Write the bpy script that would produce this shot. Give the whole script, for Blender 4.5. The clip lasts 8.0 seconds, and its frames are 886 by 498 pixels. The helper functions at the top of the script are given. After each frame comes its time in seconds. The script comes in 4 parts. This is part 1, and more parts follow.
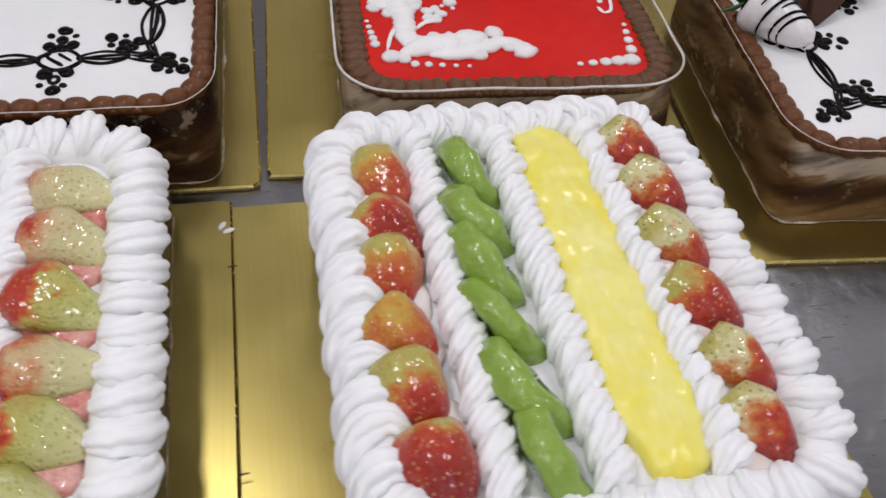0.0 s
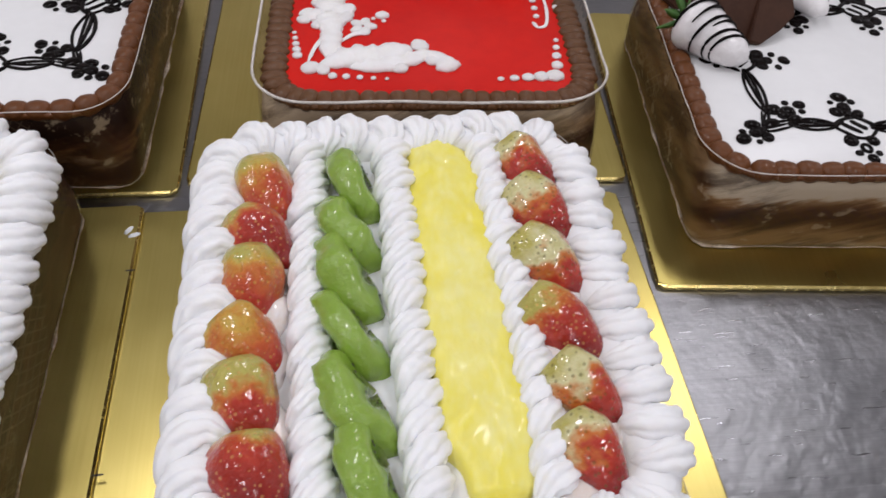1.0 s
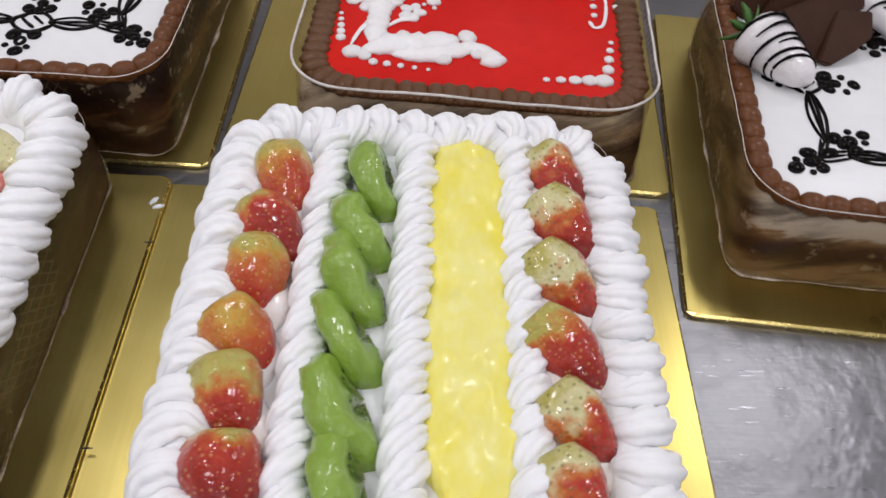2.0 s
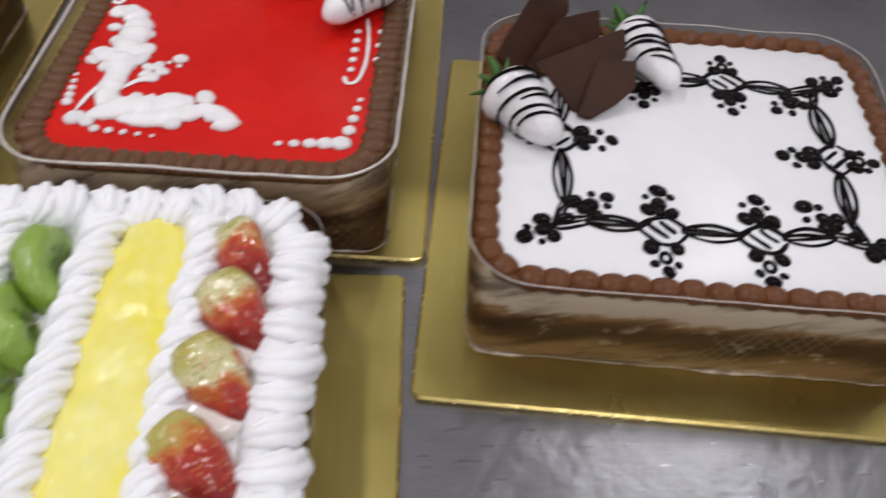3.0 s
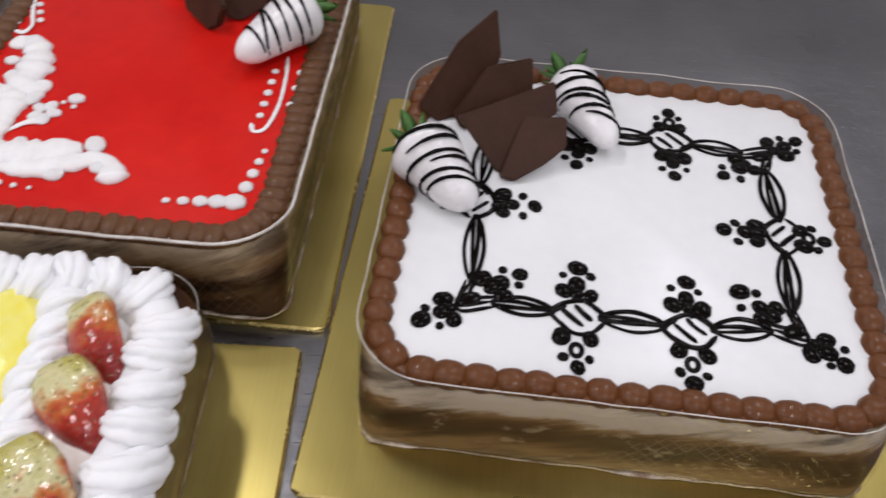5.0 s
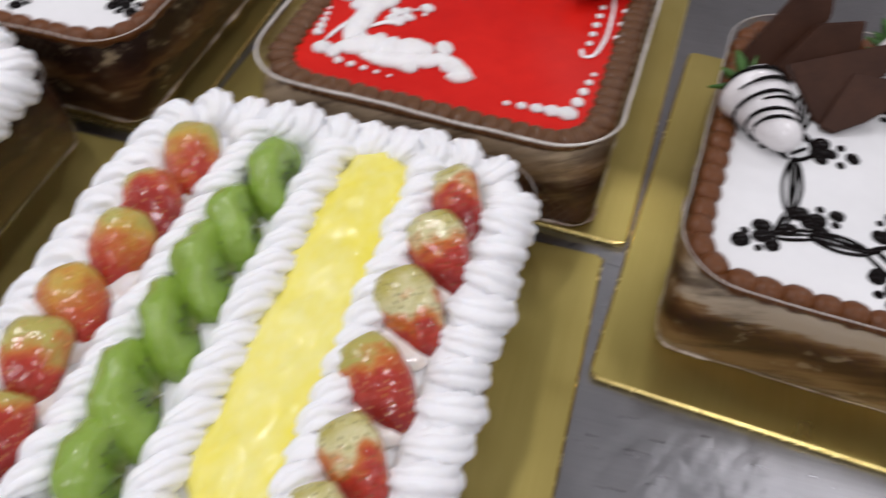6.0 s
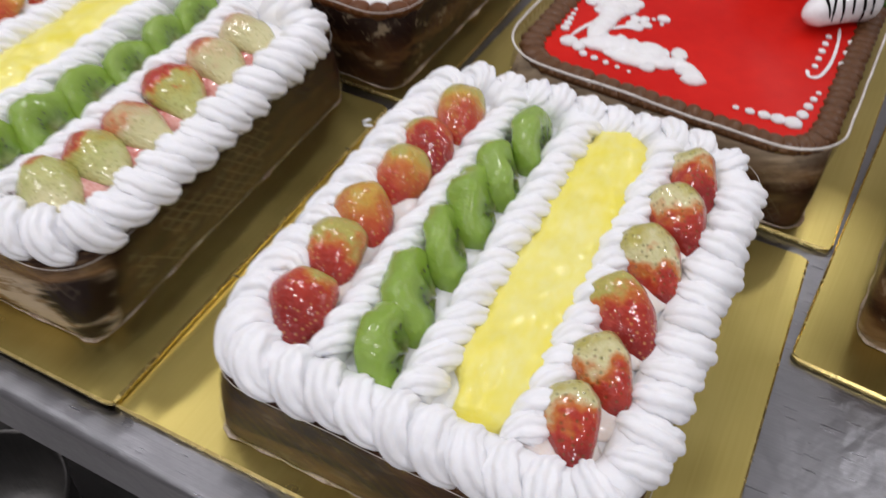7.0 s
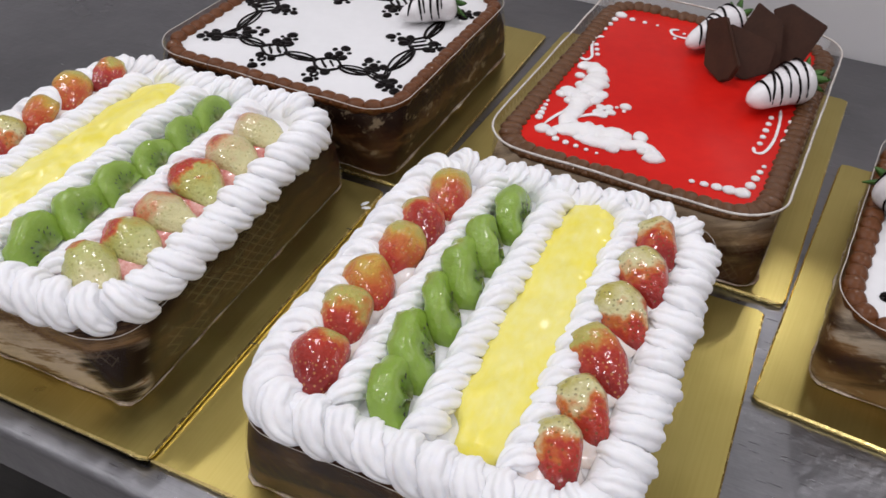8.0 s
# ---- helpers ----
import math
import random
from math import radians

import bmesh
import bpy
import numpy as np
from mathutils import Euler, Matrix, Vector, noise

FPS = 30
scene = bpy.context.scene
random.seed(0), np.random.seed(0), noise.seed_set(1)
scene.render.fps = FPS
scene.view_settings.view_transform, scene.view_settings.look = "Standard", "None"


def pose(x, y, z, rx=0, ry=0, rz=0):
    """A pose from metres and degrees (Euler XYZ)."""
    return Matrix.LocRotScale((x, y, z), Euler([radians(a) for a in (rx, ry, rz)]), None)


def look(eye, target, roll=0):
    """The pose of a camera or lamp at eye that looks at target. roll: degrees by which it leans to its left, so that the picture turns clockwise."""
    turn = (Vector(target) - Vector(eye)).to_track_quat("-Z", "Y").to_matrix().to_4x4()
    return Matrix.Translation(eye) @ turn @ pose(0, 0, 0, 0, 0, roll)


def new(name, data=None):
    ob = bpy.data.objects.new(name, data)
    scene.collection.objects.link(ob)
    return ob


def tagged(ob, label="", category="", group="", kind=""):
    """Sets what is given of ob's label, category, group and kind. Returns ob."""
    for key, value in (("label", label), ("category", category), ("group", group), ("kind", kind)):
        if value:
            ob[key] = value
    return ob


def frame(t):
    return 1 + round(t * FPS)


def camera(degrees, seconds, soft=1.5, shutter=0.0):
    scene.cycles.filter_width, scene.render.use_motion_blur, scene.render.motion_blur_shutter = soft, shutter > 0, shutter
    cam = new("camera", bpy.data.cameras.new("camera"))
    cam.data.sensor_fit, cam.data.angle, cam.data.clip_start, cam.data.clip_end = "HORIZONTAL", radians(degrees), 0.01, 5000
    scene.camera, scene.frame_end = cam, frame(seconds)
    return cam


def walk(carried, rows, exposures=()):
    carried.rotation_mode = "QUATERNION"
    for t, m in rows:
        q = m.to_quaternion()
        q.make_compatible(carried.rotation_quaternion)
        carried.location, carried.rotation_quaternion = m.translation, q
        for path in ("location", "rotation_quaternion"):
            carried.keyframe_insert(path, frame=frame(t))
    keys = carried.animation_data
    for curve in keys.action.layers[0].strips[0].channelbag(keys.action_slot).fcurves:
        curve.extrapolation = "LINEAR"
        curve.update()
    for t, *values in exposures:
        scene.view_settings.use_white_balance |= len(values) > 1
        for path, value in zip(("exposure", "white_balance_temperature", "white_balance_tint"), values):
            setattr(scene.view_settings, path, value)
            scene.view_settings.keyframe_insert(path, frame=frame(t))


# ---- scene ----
# lens, path of the hand-held camera
cam = camera(53.7, 8.0, soft=1.5, shutter=0.5)
PATH = [
    (0, (-0.045, 0.127, 1.278), (0.192, 1.483, -0.173), 6.2),
    (0.5, (0.011, 0.121, 1.276), (0.128, 1.504, -0.163), 4.2),
    (1, (0.051, 0.124, 1.283), (0.14, 1.507, -0.159), 3.7),
    (1.2, (0.054, 0.128, 1.286), (0.167, 1.489, -0.175), 4.6),
    (2.3, (0.114, 0.16, 1.283), (-0.029, 1.485, -0.209), 3.2),
    (2.5, (0.151, 0.171, 1.288), (-0.019, 1.51, -0.187), 2.2),
    (3, (0.224, 0.212, 1.289), (0.163, 1.565, -0.182), 3.5),
    (3.5, (0.273, 0.258, 1.284), (0.224, 1.568, -0.226), 3.3),
    (4, (0.291, 0.289, 1.286), (0.23, 1.599, -0.224), 3.2),
    (4.2, (0.291, 0.293, 1.285), (0.236, 1.606, -0.222), 3.5),
    (5.3, (0.26, 0.26, 1.286), (0.096, 1.597, -0.192), 4.5),
    (5.5, (0.243, 0.24, 1.282), (0.0, 1.563, -0.198), 4.0),
    (6, (0.21, 0.199, 1.281), (-0.226, 1.446, -0.22), 2.5),
    (6.5, (0.179, 0.148, 1.278), (-0.406, 1.32, -0.233), 2.9),
    (7, (0.18, 0.102, 1.29), (-0.509, 1.301, -0.155), 3.0),
    (7.5, (0.202, 0.061, 1.32), (-0.554, 1.346, -0.014), 1.7),
    (8, (0.203, 0.051, 1.324), (-0.533, 1.385, 0.028), 1.8),
]
walk(cam, [(t, look(eye, target, roll)) for t, eye, target, roll in PATH],
     [(0.0, -0.08), (1.0, -0.07), (3.0, 0.04), (4.0, 0.11), (5.5, 0.08), (6.5, 0.01), (8.0, 0.03)])

# ---- light: a closed kitchen with flat ceiling lamps ----
world = bpy.data.worlds.new("room_air")
scene.world = world
world.use_nodes = True
world.node_tree.nodes["Background"].inputs[0].default_value = (0.9, 0.95, 1.0, 1)
world.node_tree.nodes["Background"].inputs[1].default_value = 0.15
CEIL = 2.65


def ceiling_lamp(x, y, sx, sy, watts):
    data = bpy.data.lights.new("ceiling_lamp", "AREA")
    data.shape, data.size, data.size_y, data.energy = "RECTANGLE", sx, sy, watts
    data.color = (0.985, 0.965, 1.025)
    ob = new("ceiling_lamp", data)
    ob.matrix_world = pose(x, y, CEIL - 0.03)
    return ob


LAMP_W = 5.85
for lx, ly in ((-1.5, 0.95), (-0.42, 0.99), (0.86, 1.56), (2.5, 2.2), (-2.1, -0.05), (-0.66, -0.1), (0.78, -0.05), (2.2, 0.0), (-0.66, -1.5), (0.78, -1.5), (0.1, 2.9)):
    ceiling_lamp(lx, ly, 0.13, 0.45, LAMP_W)


# ---- materials ----
def tree(name):
    m = bpy.data.materials.new(name)
    m.use_nodes = True
    nt = m.node_tree
    return m, nt, nt.nodes["Principled BSDF"]


def node(nt, kind, **sets):
    n = nt.nodes.new(kind)
    for key, value in sets.items():
        n.inputs[key.replace("_", " ")].default_value = value
    return n


def ramp(nt, fac, stops):
    r = nt.nodes.new("ShaderNodeValToRGB")
    e = r.color_ramp.elements
    while len(e) < len(stops):
        e.new(0.5)
    for el, (p, c) in zip(e, stops):
        el.position, el.color = p, (*c, 1)
    nt.links.new(fac, r.inputs["Fac"])
    return r.outputs["Color"]


def maths(nt, op, a, b=None):
    n = nt.nodes.new("ShaderNodeMath")
    n.operation = op
    for i, v in enumerate((a, b)):
        if v is None:
            continue
        if isinstance(v, (int, float)):
            n.inputs[i].default_value = v
        else:
            nt.links.new(v, n.inputs[i])
    return n.outputs[0]


def coords(nt, scale=(1, 1, 1), turn=0.0, what="Object"):
    tc = nt.nodes.new("ShaderNodeTexCoord")
    mp = nt.nodes.new("ShaderNodeMapping")
    mp.inputs["Scale"].default_value = scale
    mp.inputs["Rotation"].default_value = (0, 0, turn)
    nt.links.new(tc.outputs[what], mp.inputs["Vector"])
    return mp.outputs["Vector"]


def noise_fac(nt, vec, scale, detail=3.0, rough=0.55):
    n = node(nt, "ShaderNodeTexNoise", Scale=scale, Detail=detail, Roughness=rough)
    nt.links.new(vec, n.inputs["Vector"])
    return n.outputs["Fac"]


def bump(nt, bsdf, height, strength, distance, wet=0.0):
    b = node(nt, "ShaderNodeBump", Strength=strength, Distance=distance)
    nt.links.new(height, b.inputs["Height"])
    nt.links.new(b.outputs["Normal"], bsdf.inputs["Normal"])
    if wet:  # the glaze on top has its own, softer relief
        c = node(nt, "ShaderNodeBump", Strength=0.6, Distance=wet)
        nt.links.new(noise_fac(nt, coords(nt), 150, 2), c.inputs["Height"])
        nt.links.new(c.outputs["Normal"], bsdf.inputs["Coat Normal"])


def surf(name, c1, c2, scale=40, rough=0.5, rough2=None, metal=0.0, coat=0.0, sss=0.0, sss_r=(0.004, 0.003, 0.002),
         bump_d=0.0, bump_s=200, stretch=(1, 1, 1), turn=0.0, spec=0.5):
    """A surface of two shades mixed at two scales, with fine relief."""
    m, nt, b = tree(name)
    vec = coords(nt, stretch, turn)
    big, fine = noise_fac(nt, vec, scale), noise_fac(nt, vec, scale * 7, 2)
    mixed = maths(nt, "ADD", maths(nt, "MULTIPLY", big, 0.7), maths(nt, "MULTIPLY", fine, 0.3))
    nt.links.new(ramp(nt, mixed, [(0.36, c1), (0.64, c2)]), b.inputs["Base Color"])
    lo, hi = rough, rough if rough2 is None else rough2
    nt.links.new(maths(nt, "ADD", maths(nt, "MULTIPLY", big, hi - lo), lo), b.inputs["Roughness"])
    b.inputs["Metallic"].default_value = metal
    b.inputs["Specular IOR Level"].default_value = spec
    b.inputs["Coat Weight"].default_value = coat
    b.inputs["Coat Roughness"].default_value = 0.05
    if sss:
        b.inputs["Subsurface Weight"].default_value = sss
        b.inputs["Subsurface Radius"].default_value = sss_r
        b.inputs["Subsurface Scale"].default_value = 1.0
    if bump_d:
        bump(nt, b, noise_fac(nt, vec, bump_s, 3), 0.6, bump_d, 0.0016 if coat > 0.25 else 0.0)
    return m


CREAM = surf("whipped_cream", (0.92, 0.92, 0.93), (0.95, 0.95, 0.955), 60, 0.5, 0.65, sss=0.25, sss_r=(0.004, 0.0035, 0.003),
             bump_d=0.0006, bump_s=300, spec=0.3)
WHITE_GLAZE = surf("white_glaze", (0.80, 0.80, 0.80), (0.84, 0.84, 0.84), 18, 0.26, 0.36, bump_d=0.0003, bump_s=90, spec=0.4)
RED_GLAZE = surf("red_jelly_glaze", (0.56, 0.0065, 0.004), (0.66, 0.013, 0.007), 14, 0.36, 0.46, bump_d=0.0003, bump_s=60, spec=0.16)
BROWN_PIPE = surf("milk_chocolate_cream", (0.108, 0.036, 0.009), (0.158, 0.054, 0.016), 55, 0.30, 0.45, coat=0.12, spec=0.25, bump_d=0.0004, bump_s=260)
DARK_PIPE = surf("dark_chocolate_cream", (0.095, 0.038, 0.012), (0.145, 0.062, 0.022), 60, 0.36, 0.5, coat=0.12, spec=0.3, bump_d=0.0005, bump_s=260)
BLACK_GEL = surf("black_piping_gel", (0.0025, 0.0015, 0.0015), (0.006, 0.0035, 0.003), 80, 0.12, 0.22, spec=0.09)
WHITE_PIPE = surf("white_piped_icing", (0.84, 0.82, 0.80), (0.90, 0.89, 0.88), 90, 0.35, 0.5, bump_d=0.0004, bump_s=500, sss=0.1)
SHARD = surf("chocolate_bar", (0.040, 0.0145, 0.007), (0.064, 0.025, 0.0125), 45, 0.45, 0.6, spec=0.22, bump_d=0.0003, bump_s=180)
WHITE_CHOC = surf("white_chocolate_coating", (0.80, 0.77, 0.77), (0.88, 0.86, 0.86), 70, 0.2, 0.35, coat=0.5, bump_d=0.0012, bump_s=110)
LEAF = surf("strawberry_leaf", (0.025, 0.08, 0.012), (0.06, 0.16, 0.022), 120, 0.4, 0.6, bump_d=0.0003, bump_s=500)
FILM_FOOT = surf("crumb_edge", (0.22, 0.13, 0.07), (0.72, 0.62, 0.50), 70, 0.5)
FILM_RIM = surf("film_edge", (0.50, 0.45, 0.40), (0.76, 0.72, 0.67), 90, 0.25, 0.45)
WALL_PAINT = surf("pale_wall_paint", (0.77, 0.755, 0.76), (0.81, 0.80, 0.80), 3, 0.5, 0.65, bump_d=0.0006, bump_s=40)
CEIL_PAINT = surf("ceiling_paint", (0.82, 0.82, 0.82), (0.86, 0.86, 0.86), 2, 0.8)
FLOOR_TILE = surf("dark_floor", (0.36, 0.35, 0.34), (0.44, 0.43, 0.42), 4, 0.3, 0.5, bump_d=0.0005, bump_s=60)
DARK_PLASTIC = surf("dark_plastic", (0.012, 0.010, 0.010), (0.022, 0.018, 0.017), 20, 0.35, 0.5)


def steel(name, c1, c2, rough, turn):
    """Brushed steel with long fine scratches, smears and a few bright scuffs."""
    m, nt, b = tree(name)
    vec = coords(nt)
    brushed = noise_fac(nt, coords(nt, (6, 420, 6), turn), 3, 4, 0.7)
    smear = noise_fac(nt, vec, 9, 4, 0.6)
    scuff = noise_fac(nt, coords(nt, (30, 500, 30), turn + 0.5), 1.6, 1)
    col = maths(nt, "ADD", maths(nt, "MULTIPLY", brushed, 0.4), maths(nt, "MULTIPLY", smear, 0.6))
    nt.links.new(ramp(nt, col, [(0.3, c1), (0.7, c2)]), b.inputs["Base Color"])
    b.inputs["Metallic"].default_value = 1.0
    r = maths(nt, "ADD", maths(nt, "MULTIPLY", smear, 0.20), rough)
    r = maths(nt, "SUBTRACT", r, maths(nt, "MULTIPLY", maths(nt, "GREATER_THAN", scuff, 0.72), 0.12))
    nt.links.new(r, b.inputs["Roughness"])
    mott = maths(nt, "MULTIPLY", noise_fac(nt, vec, 46, 3, 0.6), 11.0)
    bump(nt, b, maths(nt, "ADD", mott, maths(nt, "ADD", brushed, maths(nt, "MULTIPLY", scuff, 0.4))), 0.4, 0.0002)
    return m


STEEL = steel("brushed_steel", (0.172, 0.170, 0.178), (0.272, 0.268, 0.277), 0.20, 0.087)
STEEL_DARK = steel("steel_apron", (0.16, 0.155, 0.145), (0.24, 0.23, 0.22), 0.32, 0.087)


def gold(name):
    """Gold foil on card: faint long creases and dull patches."""
    m, nt, b = tree(name)
    vec = coords(nt)
    patch = noise_fac(nt, vec, 14, 3)
    crease = noise_fac(nt, coords(nt, (260, 5, 5)), 2, 2)
    nt.links.new(ramp(nt, maths(nt, "ADD", maths(nt, "MULTIPLY", patch, 0.7), maths(nt, "MULTIPLY", crease, 0.3)),
                      [(0.3, (0.47, 0.37, 0.105)), (0.7, (0.58, 0.475, 0.16))]), b.inputs["Base Color"])
    b.inputs["Metallic"].default_value = 1.0
    nt.links.new(maths(nt, "ADD", maths(nt, "MULTIPLY", patch, 0.17), 0.215), b.inputs["Roughness"])
    bump(nt, b, maths(nt, "ADD", patch, maths(nt, "MULTIPLY", crease, 0.10)), 0.35, 0.0007)
    return m


GOLD = gold("gold_foil")
GOLD_EDGE = surf("gold_foil_edge", (0.75, 0.58, 0.2), (0.9, 0.74, 0.3), 200, 0.15, 0.35, metal=1.0, bump_d=0.0003, bump_s=350)


def clear_film(name):
    """Clear acetate: see-through with gloss and a diagonal wrinkle net."""
    m, nt, b = tree(name)
    out = nt.nodes["Material Output"]
    nt.nodes.remove(b)
    vec = coords(nt)
    w1 = node(nt, "ShaderNodeTexWave", Scale=75.0, Distortion=2.5, Detail=1.0)
    w1.bands_direction = "DIAGONAL"
    w2 = node(nt, "ShaderNodeTexWave", Scale=60.0, Distortion=3.0, Detail=1.0)
    nt.links.new(vec, w1.inputs["Vector"])
    nt.links.new(coords(nt, (-1, 1, 1.2), 0.9), w2.inputs["Vector"])
    h = maths(nt, "ADD", maths(nt, "MULTIPLY", w1.outputs["Fac"], 0.5), maths(nt, "MULTIPLY", w2.outputs["Fac"], 0.4))
    h = maths(nt, "ADD", h, maths(nt, "MULTIPLY", noise_fac(nt, vec, 45, 3), 2.0))
    bp = node(nt, "ShaderNodeBump", Strength=0.5, Distance=0.0009)
    nt.links.new(h, bp.inputs["Height"])
    gl = node(nt, "ShaderNodeBsdfGlossy", Roughness=0.09)
    gl.inputs["Color"].default_value = (1, 1, 1, 1)
    nt.links.new(bp.outputs["Normal"], gl.inputs["Normal"])
    tr = nt.nodes.new("ShaderNodeBsdfTransparent")
    tr.inputs["Color"].default_value = (0.97, 0.965, 0.95, 1)
    fr = node(nt, "ShaderNodeFresnel", IOR=1.5)
    mix = nt.nodes.new("ShaderNodeMixShader")
    nt.links.new(maths(nt, "ADD", maths(nt, "MULTIPLY", fr.outputs[0], 0.32), 0.012), mix.inputs[0])
    nt.links.new(tr.outputs[0], mix.inputs[1])
    nt.links.new(gl.outputs[0], mix.inputs[2])
    nt.links.new(mix.outputs[0], out.inputs["Surface"])
    return m


FILM = clear_film("clear_acetate")


def side_mat(name, stops, stops2, wob=0.5, streak=0.35, tilt=0.5, height=0.056, front=0.0, at=0.05, dark=0.7, crumbs=0.5, spot=None, cling=0.11):
    """Sides of a cake: layers of sponge, cream and chocolate, smeared against the film, in two moods along the side."""
    m, nt, b = tree(name)
    tc = nt.nodes.new("ShaderNodeTexCoord")
    sep = nt.nodes.new("ShaderNodeSeparateXYZ")
    nt.links.new(tc.outputs["Object"], sep.inputs[0])
    z = maths(nt, "DIVIDE", sep.outputs["Z"], height)
    vec = coords(nt)
    low = noise_fac(nt, coords(nt, (1, 1, 1.6)), 26, 4, 0.6)
    # drawn-out smears, leaning along the side
    lean = nt.nodes.new("ShaderNodeMapping")
    lean.inputs["Rotation"].default_value = (tilt, tilt * 0.8, 0)
    nt.links.new(tc.outputs["Object"], lean.inputs["Vector"])
    slant = nt.nodes.new("ShaderNodeMapping")
    slant.inputs["Scale"].default_value = (12, 12, 130)
    nt.links.new(lean.outputs["Vector"], slant.inputs["Vector"])
    wide = nt.nodes.new("ShaderNodeMapping")
    wide.inputs["Scale"].default_value = (8, 8, 50)
    nt.links.new(lean.outputs["Vector"], wide.inputs["Vector"])
    sm = noise_fac(nt, slant.outputs["Vector"], 1.0, 6, 0.72)
    f = maths(nt, "ADD", z, maths(nt, "MULTIPLY", maths(nt, "SUBTRACT", low, 0.5), wob))
    f = maths(nt, "ADD", f, maths(nt, "MULTIPLY", maths(nt, "SUBTRACT", sm, 0.5), streak))
    net = None
    for sx, turn in ((1, 0.0), (-1, 0.9)):
        w = node(nt, "ShaderNodeTexWave", Scale=78.0, Distortion=0.8, Detail=1.0)
        w.bands_direction = "DIAGONAL"
        nt.links.new(coords(nt, (sx, 1, 1), turn), w.inputs["Vector"])
        line = maths(nt, "GREATER_THAN", w.outputs["Fac"], 0.93)
        net = line if net is None else maths(nt, "MAXIMUM", net, line)
    scratch = maths(nt, "MULTIPLY", net, maths(nt, "GREATER_THAN", noise_fac(nt, vec, 16, 3), 0.57))
    zone_in = maths(nt, "ADD", noise_fac(nt, vec, 9, 3), maths(nt, "MULTIPLY", maths(nt, "ADD", sep.outputs["Y"], at), -front))
    zone = ramp(nt, zone_in, [(0.44, (0, 0, 0)), (0.56, (1, 1, 1))])
    both = nt.nodes.new("ShaderNodeMix")
    both.data_type = "RGBA"
    nt.links.new(zone, both.inputs[0])
    nt.links.new(ramp(nt, f, stops), both.inputs[6])
    nt.links.new(ramp(nt, f, stops2), both.inputs[7])
    # dark chocolate smears and pale crumbs pressed against the film
    col = both.outputs[2]
    for fac, amount, tone in ((ramp(nt, noise_fac(nt, wide.outputs["Vector"], 1.0, 6, 0.66), [(0.49, (0, 0, 0)), (0.61, (1, 1, 1))]), dark, (0.030, 0.011, 0.005, 1)),
                              (ramp(nt, noise_fac(nt, coords(nt, (1, 1, 1.5)), 62, 5, 0.6), [(0.60, (0, 0, 0)), (0.66, (1, 1, 1))]), crumbs, (0.50, 0.38, 0.24, 1))):
        lay = nt.nodes.new("ShaderNodeMix")
        lay.data_type = "RGBA"
        nt.links.new(maths(nt, "MULTIPLY", fac, amount), lay.inputs[0])
        nt.links.new(col, lay.inputs[6])
        lay.inputs[7].default_value = tone
        col = lay.outputs[2]
    if spot:  # a blot of chocolate at one corner
        far = nt.nodes.new("ShaderNodeVectorMath")
        far.operation = "DISTANCE"
        nt.links.new(tc.outputs["Object"], far.inputs[0])
        far.inputs[1].default_value = spot
        edge = maths(nt, "ADD", far.outputs["Value"], maths(nt, "MULTIPLY", maths(nt, "SUBTRACT", noise_fac(nt, slant.outputs["Vector"], 1.0, 4), 0.5), 0.05))
        lay = nt.nodes.new("ShaderNodeMix")
        lay.data_type = "RGBA"
        nt.links.new(ramp(nt, edge, [(0.017, (1, 1, 1)), (0.024, (0, 0, 0))]), lay.inputs[0])
        nt.links.new(col, lay.inputs[6])
        lay.inputs[7].default_value = (0.018, 0.007, 0.004, 1)
        col = lay.outputs[2]
    mix = nt.nodes.new("ShaderNodeMix")
    mix.data_type = "RGBA"
    nt.links.new(maths(nt, "MULTIPLY", scratch, cling), mix.inputs[0])
    nt.links.new(col, mix.inputs[6])
    mix.inputs[7].default_value = (0.5, 0.38, 0.25, 1)
    nt.links.new(mix.outputs[2], b.inputs["Base Color"])
    b.inputs["Roughness"].default_value = 0.6
    b.inputs["Specular IOR Level"].default_value = 0.15
    bump(nt, b, maths(nt, "ADD", sm, noise_fac(nt, vec, 260, 3)), 0.5, 0.0005)
    return m


DK, BR, TAN, CRM, GREY = (0.020, 0.0075, 0.004), (0.075, 0.029, 0.011), (0.30, 0.175, 0.078), (0.56, 0.43, 0.29), (0.50, 0.385, 0.265)
MID, PALE_S = (0.160, 0.075, 0.028), (0.72, 0.60, 0.46)
SIDE_WHITE_R = side_mat("side_cream_over_cocoa", [(0.0, TAN), (0.10, MID), (0.22, BR), (0.38, MID), (0.55, (0.22, 0.125, 0.055)), (0.70, MID), (0.82, (0.22, 0.13, 0.06)), (1.0, TAN)],
                        [(0.0, CRM), (0.10, TAN), (0.20, TAN), (0.32, MID), (0.42, BR), (0.54, BR), (0.63, MID), (0.69, TAN), (0.74, (0.56, 0.46, 0.34)), (1.0, (0.62, 0.52, 0.39))], 0.28, 0.40, 0.40, front=9.0, at=0.095, dark=0.75, cling=0.19)
SIDE_WHITE_L = side_mat("side_dark_with_patches", [(0.0, MID), (0.2, BR), (0.36, MID), (0.44, CRM), (0.5, BR), (0.66, DK), (0.9, DK)],
                        [(0.0, BR), (0.3, DK), (0.45, MID), (0.55, BR), (0.7, DK), (0.9, DK)], 0.75, 0.4, 0.3)
